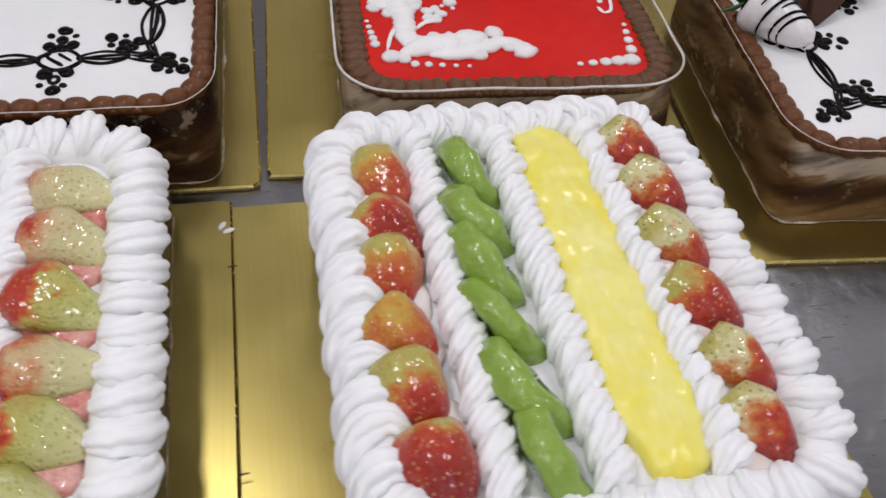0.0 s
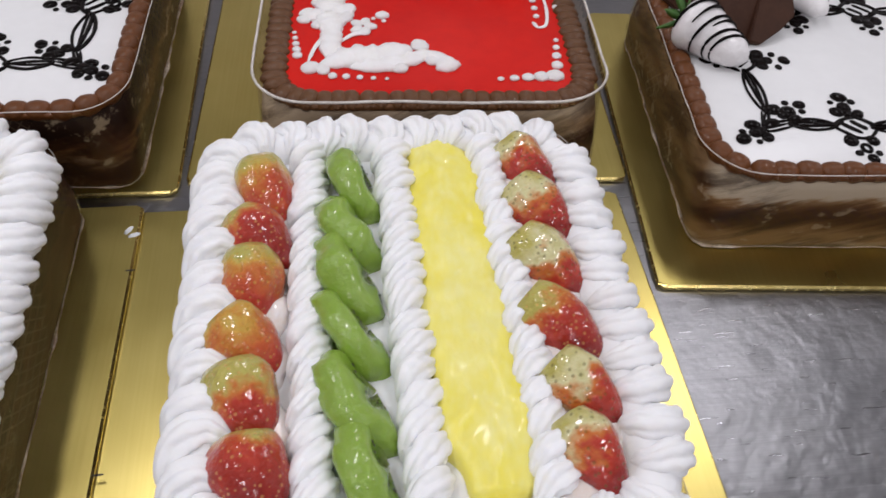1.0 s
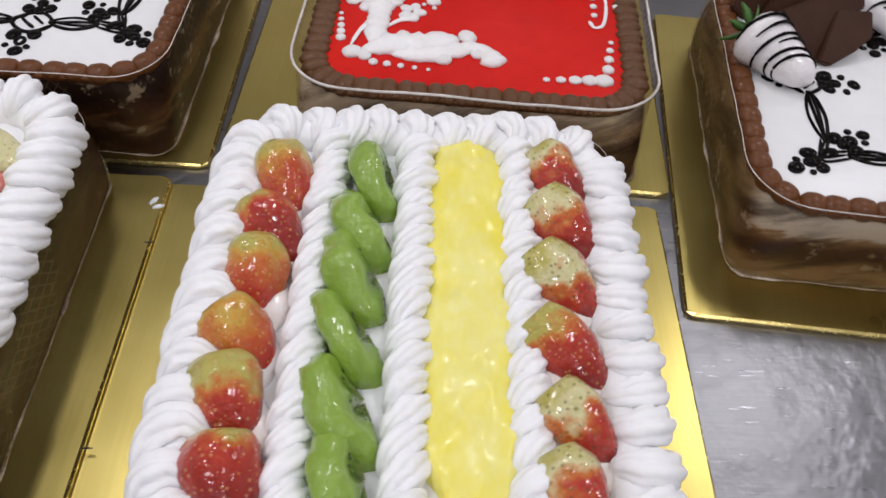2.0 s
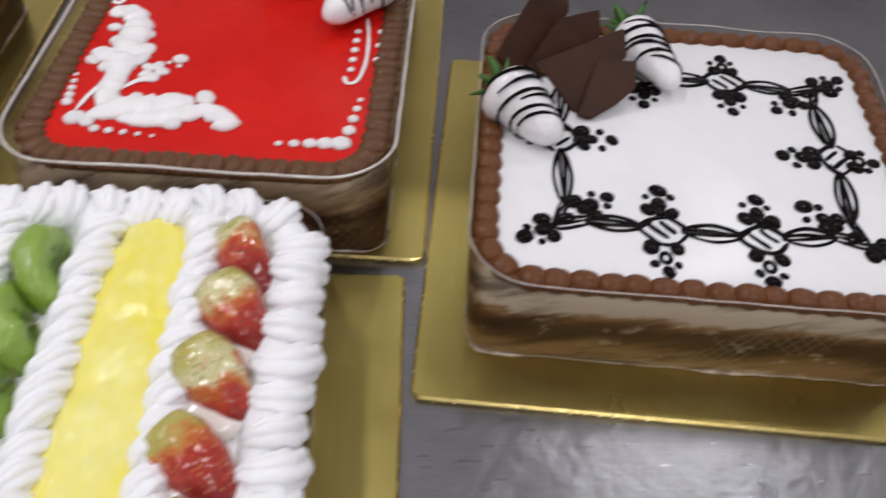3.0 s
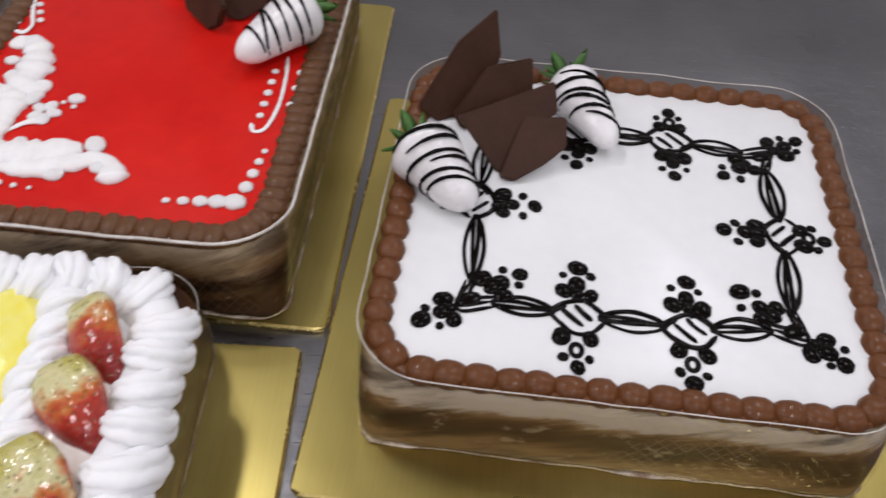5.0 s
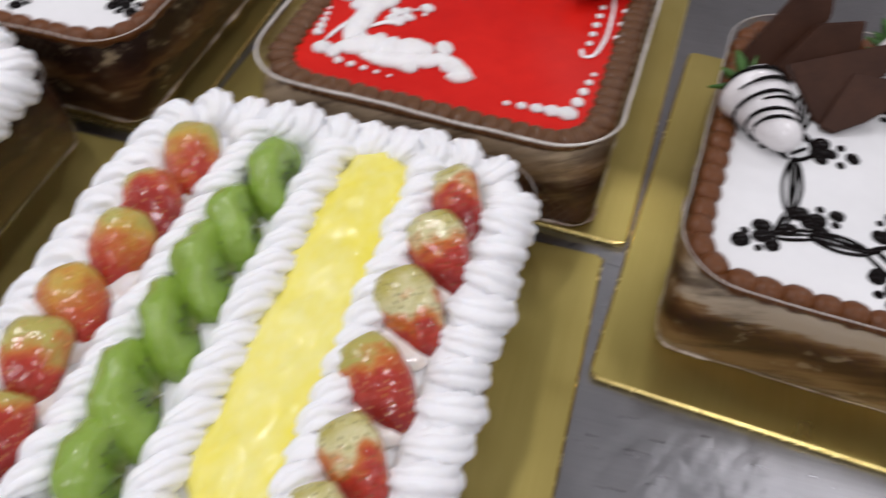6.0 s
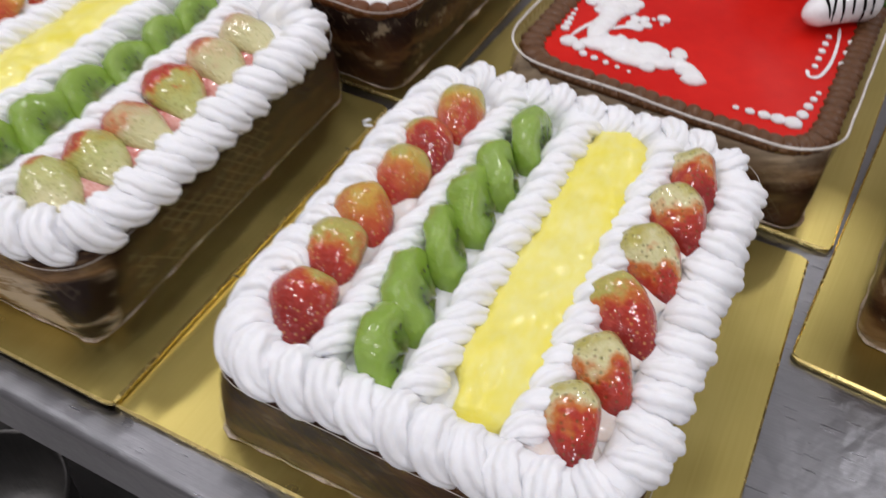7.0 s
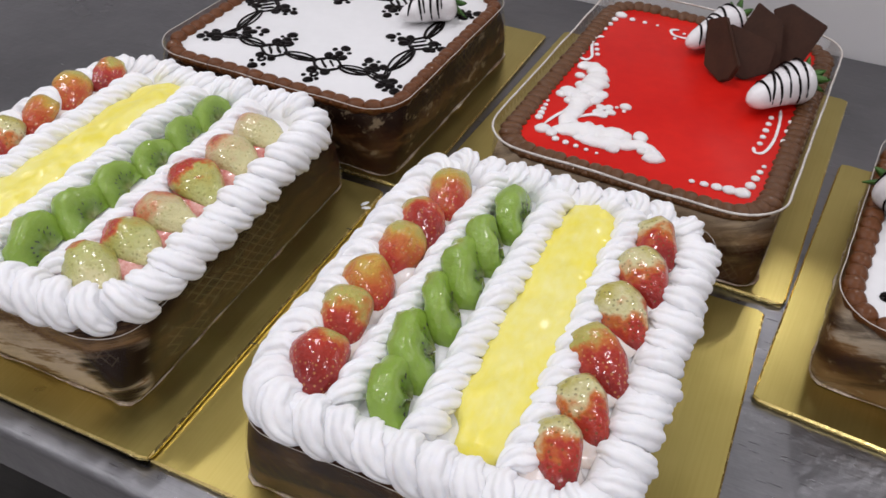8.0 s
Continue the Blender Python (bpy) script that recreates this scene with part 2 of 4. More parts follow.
SIDE_RED = side_mat("side_grey_cream_cocoa", [(0.0, MID), (0.2, BR), (0.38, TAN), (0.5, BR), (0.62, GREY), (0.9, GREY)],
                    [(0.0, BR), (0.3, MID), (0.44, DK), (0.55, BR), (0.7, TAN), (0.9, GREY)], 0.45, 0.4, 0.5)
SIDE_FRUIT_A = side_mat("side_dark_cocoa", [(0.0, BR), (0.15, MID), (0.35, DK), (0.55, BR), (0.7, DK), (1.0, BR)],
                        [(0.0, BR), (0.3, BR), (0.5, DK), (0.7, MID), (1.0, BR)], 0.4, 0.5, 0.15, crumbs=0.12)
SIDE_FRUIT_B = side_mat("side_marbled_cocoa", [(0.0, (0.10, 0.040, 0.015)), (0.14, (0.07, 0.026, 0.010)), (0.30, (0.045, 0.016, 0.006)), (0.42, (0.075, 0.028, 0.011)), (0.54, (0.026, 0.009, 0.004)), (0.66, (0.050, 0.018, 0.007)), (0.80, (0.024, 0.008, 0.004)), (1.0, (0.024, 0.008, 0.004))],
                        [(0.0, TAN), (0.08, PALE_S), (0.28, PALE_S), (0.36, TAN), (0.42, PALE_S), (0.6, CRM), (0.7, MID), (0.8, TAN), (1.0, DK)], 0.45, 0.8, 0.4, front=16.0, at=0.112, dark=0.28, crumbs=0.06, cling=0.12, spot=(0.100, -0.124, 0.020))


def berry_mat(name, stops, seed_c):
    """Strawberry skin: colour from shoulder to tip, dimpled seeds, wet glaze."""
    m, nt, b = tree(name)
    tc = nt.nodes.new("ShaderNodeTexCoord")
    info = nt.nodes.new("ShaderNodeObjectInfo")
    sep = nt.nodes.new("ShaderNodeSeparateXYZ")
    nt.links.new(tc.outputs["Object"], sep.inputs[0])
    off = nt.nodes.new("ShaderNodeVectorMath")
    off.operation = "ADD"
    nt.links.new(tc.outputs["Object"], off.inputs[0])
    nt.links.new(info.outputs["Random"], off.inputs[1])
    vec = off.outputs[0]
    along = maths(nt, "ADD", maths(nt, "MULTIPLY", sep.outputs["Y"], -27.0), 0.5)
    f = maths(nt, "ADD", along, maths(nt, "MULTIPLY", maths(nt, "SUBTRACT", noise_fac(nt, vec, 75, 3), 0.5), 1.15))
    f = maths(nt, "ADD", f, maths(nt, "MULTIPLY", maths(nt, "SUBTRACT", info.outputs["Random"], 0.4), 0.5))
    skin = ramp(nt, f, stops)
    vo = node(nt, "ShaderNodeTexVoronoi", Scale=330.0, Randomness=0.6)
    nt.links.new(vec, vo.inputs["Vector"])
    seed = maths(nt, "LESS_THAN", vo.outputs["Distance"], 0.25)
    mix = nt.nodes.new("ShaderNodeMix")
    mix.data_type = "RGBA"
    nt.links.new(maths(nt, "MULTIPLY", seed, 0.48), mix.inputs[0])
    nt.links.new(skin, mix.inputs[6])
    mix.inputs[7].default_value = (*seed_c, 1)
    nt.links.new(mix.outputs[2], b.inputs["Base Color"])
    b.inputs["Roughness"].default_value = 0.34
    b.inputs["Specular IOR Level"].default_value = 0.25
    b.inputs["Coat Weight"].default_value = 0.9
    b.inputs["Coat Roughness"].default_value = 0.05
    b.inputs["Subsurface Weight"].default_value = 0.08
    b.inputs["Subsurface Radius"].default_value = (0.004, 0.0015, 0.0008)
    b.inputs["Subsurface Scale"].default_value = 1.0
    bump(nt, b, maths(nt, "ADD", maths(nt, "MINIMUM", vo.outputs["Distance"], 0.4), maths(nt, "MULTIPLY", noise_fac(nt, vec, 300, 3), 1.3)), 0.8, 0.0016, 0.0016)
    return m


PALE, OLIVE, ORANGE, RED, DEEP = (0.68, 0.63, 0.34), (0.48, 0.42, 0.10), (0.56, 0.16, 0.025), (0.46, 0.034, 0.013), (0.26, 0.010, 0.006)
BERRY_RED = berry_mat("ripe_strawberry", [(0.0, OLIVE), (0.13, OLIVE), (0.32, ORANGE), (0.48, RED), (1.0, DEEP)], (0.70, 0.36, 0.12))
BERRY_ORANGE = berry_mat("half_ripe_strawberry", [(0.0, OLIVE), (0.22, (0.60, 0.34, 0.05)), (0.45, ORANGE), (0.6, (0.52, 0.10, 0.018)), (0.85, RED), (1.0, RED)], (0.6, 0.36, 0.07))
BERRY_GREEN = berry_mat("green_shouldered_strawberry", [(0.0, OLIVE), (0.3, PALE), (0.5, ORANGE), (0.65, RED), (1.0, DEEP)], (0.10, 0.09, 0.012))
BERRY_PALE = berry_mat("pale_strawberry", [(0.0, RED), (0.14, (0.6, 0.22, 0.09)), (0.34, (0.64, 0.50, 0.27)), (0.6, (0.62, 0.57, 0.29)), (1.0, PALE)], (0.40, 0.36, 0.12))
BERRY_LIME = berry_mat("lime_strawberry", [(0.0, RED), (0.1, ORANGE), (0.2, OLIVE), (0.5, (0.50, 0.51, 0.17)), (1.0, PALE)], (0.32, 0.30, 0.08))
FLESH = surf("strawberry_flesh", (0.55, 0.40, 0.24), (0.68, 0.52, 0.36), 130, 0.2, 0.3, coat=0.7, sss=0.3, bump_d=0.0003, bump_s=300)
PINE = surf("crushed_pineapple", (0.88, 0.77, 0.085), (0.90, 0.84, 0.30), 34, 0.30, 0.45, coat=0.18, sss=0.15, sss_r=(0.006, 0.005, 0.001), bump_d=0.0008, bump_s=150, stretch=(1, 0.5, 1))
KIWI_SEED = surf("kiwi_seed", (0.01, 0.008, 0.006), (0.03, 0.02, 0.012), 300, 0.3)
RED_JUICE = surf("red_berry_juice", (0.62, 0.16, 0.13), (0.84, 0.50, 0.44), 90, 0.2, coat=0.4, sss=0.2)
JELLY = surf("berry_juice", (0.86, 0.74, 0.66), (0.90, 0.86, 0.83), 120, 0.2, coat=0.4, sss=0.2)


def kiwi_mat():
    """Kiwi flesh: pale core, darker seeded ring, bright green rim."""
    m, nt, b = tree("kiwi_flesh")
    tc = nt.nodes.new("ShaderNodeTexCoord")
    sep = nt.nodes.new("ShaderNodeSeparateXYZ")
    nt.links.new(tc.outputs["Object"], sep.inputs[0])
    r2 = maths(nt, "ADD", maths(nt, "MULTIPLY", sep.outputs["X"], sep.outputs["X"]), maths(nt, "MULTIPLY", sep.outputs["Y"], sep.outputs["Y"]))
    r = maths(nt, "DIVIDE", maths(nt, "SQRT", r2), 0.0175)
    f = maths(nt, "ADD", r, maths(nt, "MULTIPLY", maths(nt, "SUBTRACT", noise_fac(nt, coords(nt), 260, 3), 0.5), 0.35))
    nt.links.new(ramp(nt, f, [(0.0, (0.40, 0.44, 0.17)), (0.2, (0.26, 0.34, 0.08)), (0.42, (0.14, 0.24, 0.03)), (0.66, (0.19, 0.32, 0.03)), (1.0, (0.25, 0.39, 0.05))]),
                 b.inputs["Base Color"])
    b.inputs["Roughness"].default_value = 0.25
    b.inputs["Coat Weight"].default_value = 0.5
    b.inputs["Coat Roughness"].default_value = 0.06
    b.inputs["Subsurface Weight"].default_value = 0.2
    b.inputs["Subsurface Radius"].default_value = (0.002, 0.004, 0.0008)
    b.inputs["Subsurface Scale"].default_value = 1.0
    bump(nt, b, noise_fac(nt, coords(nt), 240, 4), 0.8, 0.0016, 0.0013)
    return m


KIWI = kiwi_mat()


# ---- building helpers ----
def mesh(name, verts, faces, mats, smooth=True, slots=None):
    me = bpy.data.meshes.new(name)
    me.from_pydata([tuple(v) for v in verts], [], faces)
    for mt in (mats if isinstance(mats, (list, tuple)) else [mats]):
        me.materials.append(mt)
    me.polygons.foreach_set("use_smooth", [smooth] * len(me.polygons))
    if slots is not None:
        me.polygons.foreach_set("material_index", slots)
    me.update()
    return me


def part(name, me, parent, m=None, label=""):
    ob = new(name, me)
    ob.parent = parent
    if m is not None:
        ob.matrix_basis = m
    return tagged(ob, label)


def thing(name, m, label, category, group="", kind=""):
    ob = new(name)
    ob.empty_display_size = 0.02
    ob.matrix_basis = m
    return tagged(ob, label, category, group, kind)


def grid_faces(rows, cols, wrap_cols=True, wrap_rows=False):
    out = []
    for i in range(rows if wrap_rows else rows - 1):
        for j in range(cols if wrap_cols else cols - 1):
            a, b = i * cols + j, i * cols + (j + 1) % cols
            i2 = (i + 1) % rows
            out.append((a, b, i2 * cols + (j + 1) % cols, i2 * cols + j))
    return out


def rrect(hx, hy, r, step=0.006):
    """Points round a rectangle with rounded corners, counter-clockwise, evenly spaced."""
    pts = []
    for cx, cy, a0 in ((hx - r, hy - r, 0), (-hx + r, hy - r, 90), (-hx + r, -hy + r, 180), (hx - r, -hy + r, 270)):
        for k in range(13):
            a = radians(a0 + 90 * k / 12)
            pts.append((cx + r * math.cos(a), cy + r * math.sin(a)))
    pts.append(pts[0])
    p = np.array(pts)
    d = np.concatenate([[0], np.cumsum(np.linalg.norm(np.diff(p, axis=0), axis=1))])
    n = max(16, int(round(d[-1] / step)))
    s = np.arange(n) / n * d[-1]
    return np.stack([np.interp(s, d, p[:, 0]), np.interp(s, d, p[:, 1])], 1), d[-1]


def slab(name, levels, mats, smooth=True, wobble=0.0, seed=0):
    """A solid from rounded-rectangle rings: levels of (half x, half y, corner radius, z)."""
    rng = np.random.RandomState(seed)
    base, _ = rrect(*levels[0][:3])
    n = len(base)
    v = []
    for hx, hy, r, z in levels:
        ring, length = rrect(hx, hy, r)
        d = np.linspace(0, 1, len(ring), endpoint=False)
        t = np.linspace(0, 1, n, endpoint=False)
        ring = np.stack([np.interp(t, np.append(d, 1), np.append(ring[:, k], ring[0, k])) for k in (0, 1)], 1)
        for x, y in ring:
            w = wobble * noise.noise(Vector((x * 60 + seed, y * 60, z * 60)))
            v.append((x * (1 + w), y * (1 + w), z))
    f = grid_faces(len(levels), n)
    f.append(tuple(range(n))[::-1])
    f.append(tuple((len(levels) - 1) * n + k for k in range(n)))
    return mesh(name, v, f, mats, smooth)


def frames(p, closed):
    p = np.asarray(p, float)
    t = (np.roll(p, -1, 0) - np.roll(p, 1, 0)) if closed else np.gradient(p, axis=0)
    return t / np.maximum(np.linalg.norm(t, axis=1, keepdims=True), 1e-9)


def tube(name, pts, radii, mat, sides=8, flat=1.0, closed=False):
    """A tube along a line that lies roughly level; flat squeezes it in height."""
    p = np.asarray(pts, float)
    t = frames(p, closed)
    up = np.array([0, 0, 1.0])
    v = []
    radii = np.broadcast_to(np.asarray(radii, float), (len(p),))
    for i in range(len(p)):
        side = np.cross(up, t[i])
        if np.linalg.norm(side) < 0.05:
            side = np.array([1.0, 0, 0])
        side /= np.linalg.norm(side)
        u = np.cross(t[i], side)
        for k in range(sides):
            a = 2 * math.pi * k / sides
            v.append(p[i] + radii[i] * (math.cos(a) * side + flat * math.sin(a) * u))
    f = grid_faces(len(p), sides, True, closed)
    if not closed:
        f.append(tuple(range(sides))[::-1])
        f.append(tuple((len(p) - 1) * sides + k for k in range(sides)))
    return mesh(name, v, f, mat)


def spline(ctrl, n=12):
    """Catmull-Rom through the control points."""
    c = [np.array(q, float) for q in ctrl]
    c = [2 * c[0] - c[1]] + c + [2 * c[-1] - c[-2]]
    out = []
    for i in range(1, len(c) - 2):
        for k in range(n):
            t = k / n
            out.append(0.5 * (2 * c[i] + (c[i + 1] - c[i - 1]) * t + (2 * c[i - 1] - 5 * c[i] + 4 * c[i + 1] - c[i + 2]) * t * t
                              + (3 * c[i] - c[i - 1] - 3 * c[i + 1] + c[i + 2]) * t ** 3))
    out.append(c[-2])
    return np.array(out)


def blob(name, mat, rx, ry, rz, seg=12, rings=7, lump=0.0, seed=0):
    v = [(0, 0, rz)]
    for i in range(1, rings):
        a = math.pi * i / rings
        for k in range(seg):
            b = 2 * math.pi * k / seg
            q = Vector((math.sin(a) * math.cos(b), math.sin(a) * math.sin(b), math.cos(a)))
            w = 1 + lump * noise.noise(q * 1.7 + Vector((seed, 0, 0)))
            v.append((q.x * rx * w, q.y * ry * w, q.z * rz * w))
    v.append((0, 0, -rz))
    f = [(0, 1 + k, 1 + (k + 1) % seg) for k in range(seg)]
    for i in range(rings - 2):
        for k in range(seg):
            a, b = 1 + i * seg + k, 1 + i * seg + (k + 1) % seg
            f.append((a, a + seg, b + seg, b))
    last = len(v) - 1
    f += [(last, 1 + (rings - 2) * seg + (k + 1) % seg, 1 + (rings - 2) * seg + k) for k in range(seg)]
    return mesh(name, v, f, mat)


# course of one stroke of cream, in mm: along the rope, across it (inner side positive), up
EDGE_STROKE = ((16, -9.5, -4), (5, -11.5, 0), (-4, -8.5, 5.5), (-7, -1, 8.5), (-5, 5.5, 7.5), (-1, 10, 3))
ROPE_STROKE = ((11, -7.5, -1), (5, -5.5, 5), (-0.5, -1.5, 8), (-4.5, 2.8, 7.5), (-8, 6, 4), (-11, 8.5, -1))


def swirl_mesh(course, size, thick, seed):
    """One stroke of piped cream: a strand with the ridges of a star nozzle, bowed backwards and drawn out to a point."""
    lobes, sec = 7, 56
    mid = spline([(a * 0.001 * size, b * 0.001 * size, c * 0.001 * size) for a, b, c in course], 6)
    rows = len(mid)
    u = np.linspace(0, 1, rows)
    wob = np.array([noise.noise(Vector((k * 2.4, seed * 3.7, 0))) for k in u])
    mid[:, 0] += 0.0014 * wob
    d = frames(mid, False)
    up = mid - np.array([0, 0, -0.006])
    up[:, 0] = 0
    e1 = up - (up * d).sum(1, keepdims=True) * d
    e1 /= np.linalg.norm(e1, axis=1, keepdims=True)
    e2 = np.cross(d, e1)
    fat = thick * (0.12 + 0.88 * np.sin(math.pi * u ** 0.78) ** 0.75) * (1 + 0.14 * wob)
    a = np.linspace(0, 2 * math.pi, sec, endpoint=False)
    turn = 0.7 * u[:, None] + 0.5 * seed
    star = 0.80 + 0.24 * np.abs(np.sin(0.5 * lobes * (a[None, :] + turn))) ** 0.8
    c, sn = star * np.cos(a)[None, :], star * np.sin(a)[None, :]
    v = mid[:, None, :] + (fat[:, None] * c)[:, :, None] * e1[:, None, :] + (fat[:, None] * sn * 1.05)[:, :, None] * e2[:, None, :]
    v = [(x + 0.0012 * noise.noise(Vector((x * 190, y * 190, z * 190 + seed))), y, z + 0.0008 * noise.noise(Vector((x * 190, y * 190 + 5, z * 190 + seed)))) for x, y, z in v.reshape(-1, 3)]
    f = grid_faces(rows, sec)
    f += [tuple(range(sec))[::-1], tuple((rows - 1) * sec + k for k in range(sec))]
    return mesh("cream_swirl", v, f, CREAM)


def rope(cake, line, closed, coil_w, course, size, thick, pitch, seed):
    """Rope of piped cream: a soft core with loop after loop lapped over it along a line of (x, y, z) points."""
    p = np.asarray(line, float)
    q = np.vstack([p, p[:1]]) if closed else p
    d = np.concatenate([[0], np.cumsum(np.linalg.norm(np.diff(q, axis=0), axis=1))])
    base = part("cream_rope", tube("cream_rope", p, coil_w * 1.18, CREAM, 14, 0.95, closed), cake, label="rope of piped white whipped cream")
    kinds = [swirl_mesh(course, size, thick, seed + k) for k in range(4)]
    n = int(round(d[-1] / pitch))
    rng = random.Random(seed)
    for k in range(n):
        t = (k + 0.5 + rng.uniform(-0.10, 0.10)) / n * d[-1]
        x, y, z = (float(np.interp(t, d, q[:, c])) for c in range(3))
        x2, y2 = (float(np.interp((t + 0.002) % d[-1] if closed else min(t + 0.002, d[-1]), d, q[:, c])) for c in range(2))
        x1, y1 = (float(np.interp((t - 0.002) % d[-1] if closed else max(t - 0.002, 0), d, q[:, c])) for c in range(2))
        turn = math.degrees(math.atan2(y2 - y1, x2 - x1)) + rng.uniform(-10, 10)
        m = pose(x, y, z + rng.uniform(-0.0008, 0.0010), rng.uniform(-6, 6), rng.uniform(4, 14), turn)
        part("cream_swirl", kinds[rng.randrange(4)], base, m @ Matrix.Diagonal((rng.uniform(0.90, 1.12), rng.uniform(0.93, 1.06), rng.uniform(0.90, 1.12), 1)))


# ---- the room ----
TABLE = pose(-0.126, 0.209, 0.9, 0, 0, 5.0)  # origin on the front edge of the table top
BOARD_T = 0.004
DEPTH = 0.735


def box_mesh(name, x0, x1, y0, y1, z0, z1, mat, bevel=0.0, seg=2):
    bm = bmesh.new()
    bmesh.ops.create_cube(bm, size=1.0, matrix=Matrix.Translation(((x0 + x1) / 2, (y0 + y1) / 2, (z0 + z1) / 2)) @ Matrix.Diagonal((x1 - x0, y1 - y0, z1 - z0, 1)))
    if bevel:
        bmesh.ops.bevel(bm, geom=list(bm.edges), offset=bevel, segments=seg, affect="EDGES", profile=0.6)
    me = bpy.data.meshes.new(name)
    bm.to_mesh(me)
    bm.free()
    me.materials.append(mat)
    return me


def setting(name, me, label, category, m=None):
    ob = new(name, me)
    if m is not None:
        ob.matrix_basis = m
    return tagged(ob, label, category, kind="structure")


YS, YN, XW, XE = -2.1, 3.2, -2.7, 3.0
setting("floor", box_mesh("floor", XW, XE, YS, YN, -1.0, -0.9, FLOOR_TILE), "grey tiled kitchen floor under the steel table", "floor", TABLE)
setting("ceiling", box_mesh("ceiling", XW, XE, YS, YN, CEIL - 0.9, CEIL - 0.8, CEIL_PAINT), "plain white ceiling over the kitchen", "ceiling", TABLE)
setting("wall_low", box_mesh("wall_low", XW, XE, DEPTH, DEPTH + 0.10, -0.9, 0.30, WALL_PAINT, 0.004), "pale grey painted half-height wall behind the steel table", "wall", TABLE)
setting("wall_north", box_mesh("wall_north", XW, XE, YN, YN + 0.1, -0.9, CEIL - 0.9, WALL_PAINT), "plain pale painted wall across the room", "wall", TABLE)
setting("wall_south", box_mesh("wall_south", XW, XE, YS - 0.1, YS, -0.9, CEIL - 0.9, WALL_PAINT), "plain pale painted wall across the room", "wall", TABLE)
setting("wall_west", box_mesh("wall_west", XW - 0.1, XW, YS, YN, -0.9, CEIL - 0.9, WALL_PAINT), "plain pale painted side wall", "wall", TABLE)
setting("wall_east", box_mesh("wall_east", XE, XE + 0.1, YS, YN, -0.9, CEIL - 0.9, WALL_PAINT), "plain pale painted side wall", "wall", TABLE)

# steel work table: top with rolled front edge, apron, legs, lower shelf
table = thing("steel_table", TABLE, "brushed stainless steel work table with scratches", "table")
X0, X1 = -1.05, 1.05


def table_top():
    prof = [(DEPTH - 0.004, 0.0)]
    for k in range(7):
        a = radians(90 + 90 * k / 6)
        prof.append((0.004 + 0.004 * math.cos(a), -0.004 + 0.004 * math.sin(a)))
    prof += [(0.0, -0.038), (0.002, -0.041), (0.012, -0.041), (0.012, -0.012), (DEPTH - 0.004, -0.012)]
    n = len(prof)
    v = [(x, y, z) for x in (X0, X1) for y, z in prof]
    f = [(k, (k + 1) % n, n + (k + 1) % n, n + k) for k in range(n)] + [tuple(range(n))[::-1], tuple(range(n, 2 * n))]
    return mesh("tabletop", v, f, STEEL, smooth=False)


part("tabletop", table_top(), table, label="scratched steel top with rolled front edge")
leg_me = tube("leg", [(0, 0, -0.895), (0, 0, -0.012)], 0.019, STEEL_DARK, 14)
for lx in (X0 + 0.06, X1 - 0.06):
    for ly in (0.07, DEPTH - 0.07):
        part("leg", leg_me, table, pose(lx, ly, 0))
part("lower_shelf", box_mesh("lower_shelf", X0 + 0.03, X1 - 0.03, 0.004, DEPTH - 0.04, -0.54, -0.518, STEEL_DARK, 0.003), table, label="dim steel lower shelf")


def pot():
    prof = [(0.070, 0.0), (0.074, 0.004), (0.075, 0.112), (0.0775, 0.116), (0.079, 0.1195), (0.0775, 0.122), (0.0745, 0.121), (0.073, 0.116), (0.072, 0.006), (0.03, 0.004)]
    v = [(r * math.cos(2 * math.pi * k / 48), r * math.sin(2 * math.pi * k / 48), z) for r, z in prof for k in range(48)]
    f = grid_faces(len(prof), 48)
    f += [tuple(range(48))[::-1], tuple((len(prof) - 1) * 48 + k for k in range(48))]
    return mesh("steel_pot", v, f, STEEL_DARK)


# ---- gold boards ----
def cake_board(cx, cy, turn, hx, hy, z, label, tip=0.0):
    me = slab("cake_board", [(hx - 0.001, hy - 0.001, 0.003, 0.0), (hx, hy, 0.003, 0.001), (hx, hy, 0.003, BOARD_T - 0.0012),
                             (hx - 0.0012, hy - 0.0012, 0.002, BOARD_T), ], [GOLD, GOLD_EDGE], smooth=False)
    sides = [1] * (len(me.polygons) - 2) + [0, 0]
    me.polygons.foreach_set("material_index", sides)
    ob = new("cake_board", me)
    ob.matrix_basis = pose(cx, cy, z, 0, tip, turn)
    return tagged(ob, label, "cake board", "gold cake boards")


def from_corner(x, y, turn, hx, hy, sx, sy):
    """Centre of a board from one corner: sx, sy tell which corner."""
    a = radians(turn)
    dx, dy = -sx * hx, -sy * hy
    return x + dx * math.cos(a) - dy * math.sin(a), y + dx * math.sin(a) + dy * math.cos(a)


TOP = 0.9
bA = from_corner(0.188, 0.5435, 5.5, 0.153, 0.141, 1, 1)
bB = from_corner(-0.083, 0.231, 5.0, 0.146, 0.1435, 1, -1)
bW = from_corner(0.2, 0.4605, 0.6, 0.15, 0.15, -1, -1)
bR = from_corner(0.198, 0.5555, 2.8, 0.1435, 0.159, 1, -1)
bL = from_corner(-0.0915, 0.533, 4.6, 0.15, 0.154, 1, -1)
cake_board(*bA, 5.5, 0.153, 0.141, TOP, "shiny gold foil card board under a fruit cake")
board_b = cake_board(*bB, 5.0, 0.146, 0.1435, TOP + 0.0023, "shiny gold foil card board with scuffs, overlapping the next board", -0.85)
cake_board(*bW, 0.6, 0.15, 0.15, TOP, "shiny gold foil card board under a white cake")
cake_board(*bR, 2.8, 0.1435, 0.159, TOP, "shiny gold foil card board under the red cake")
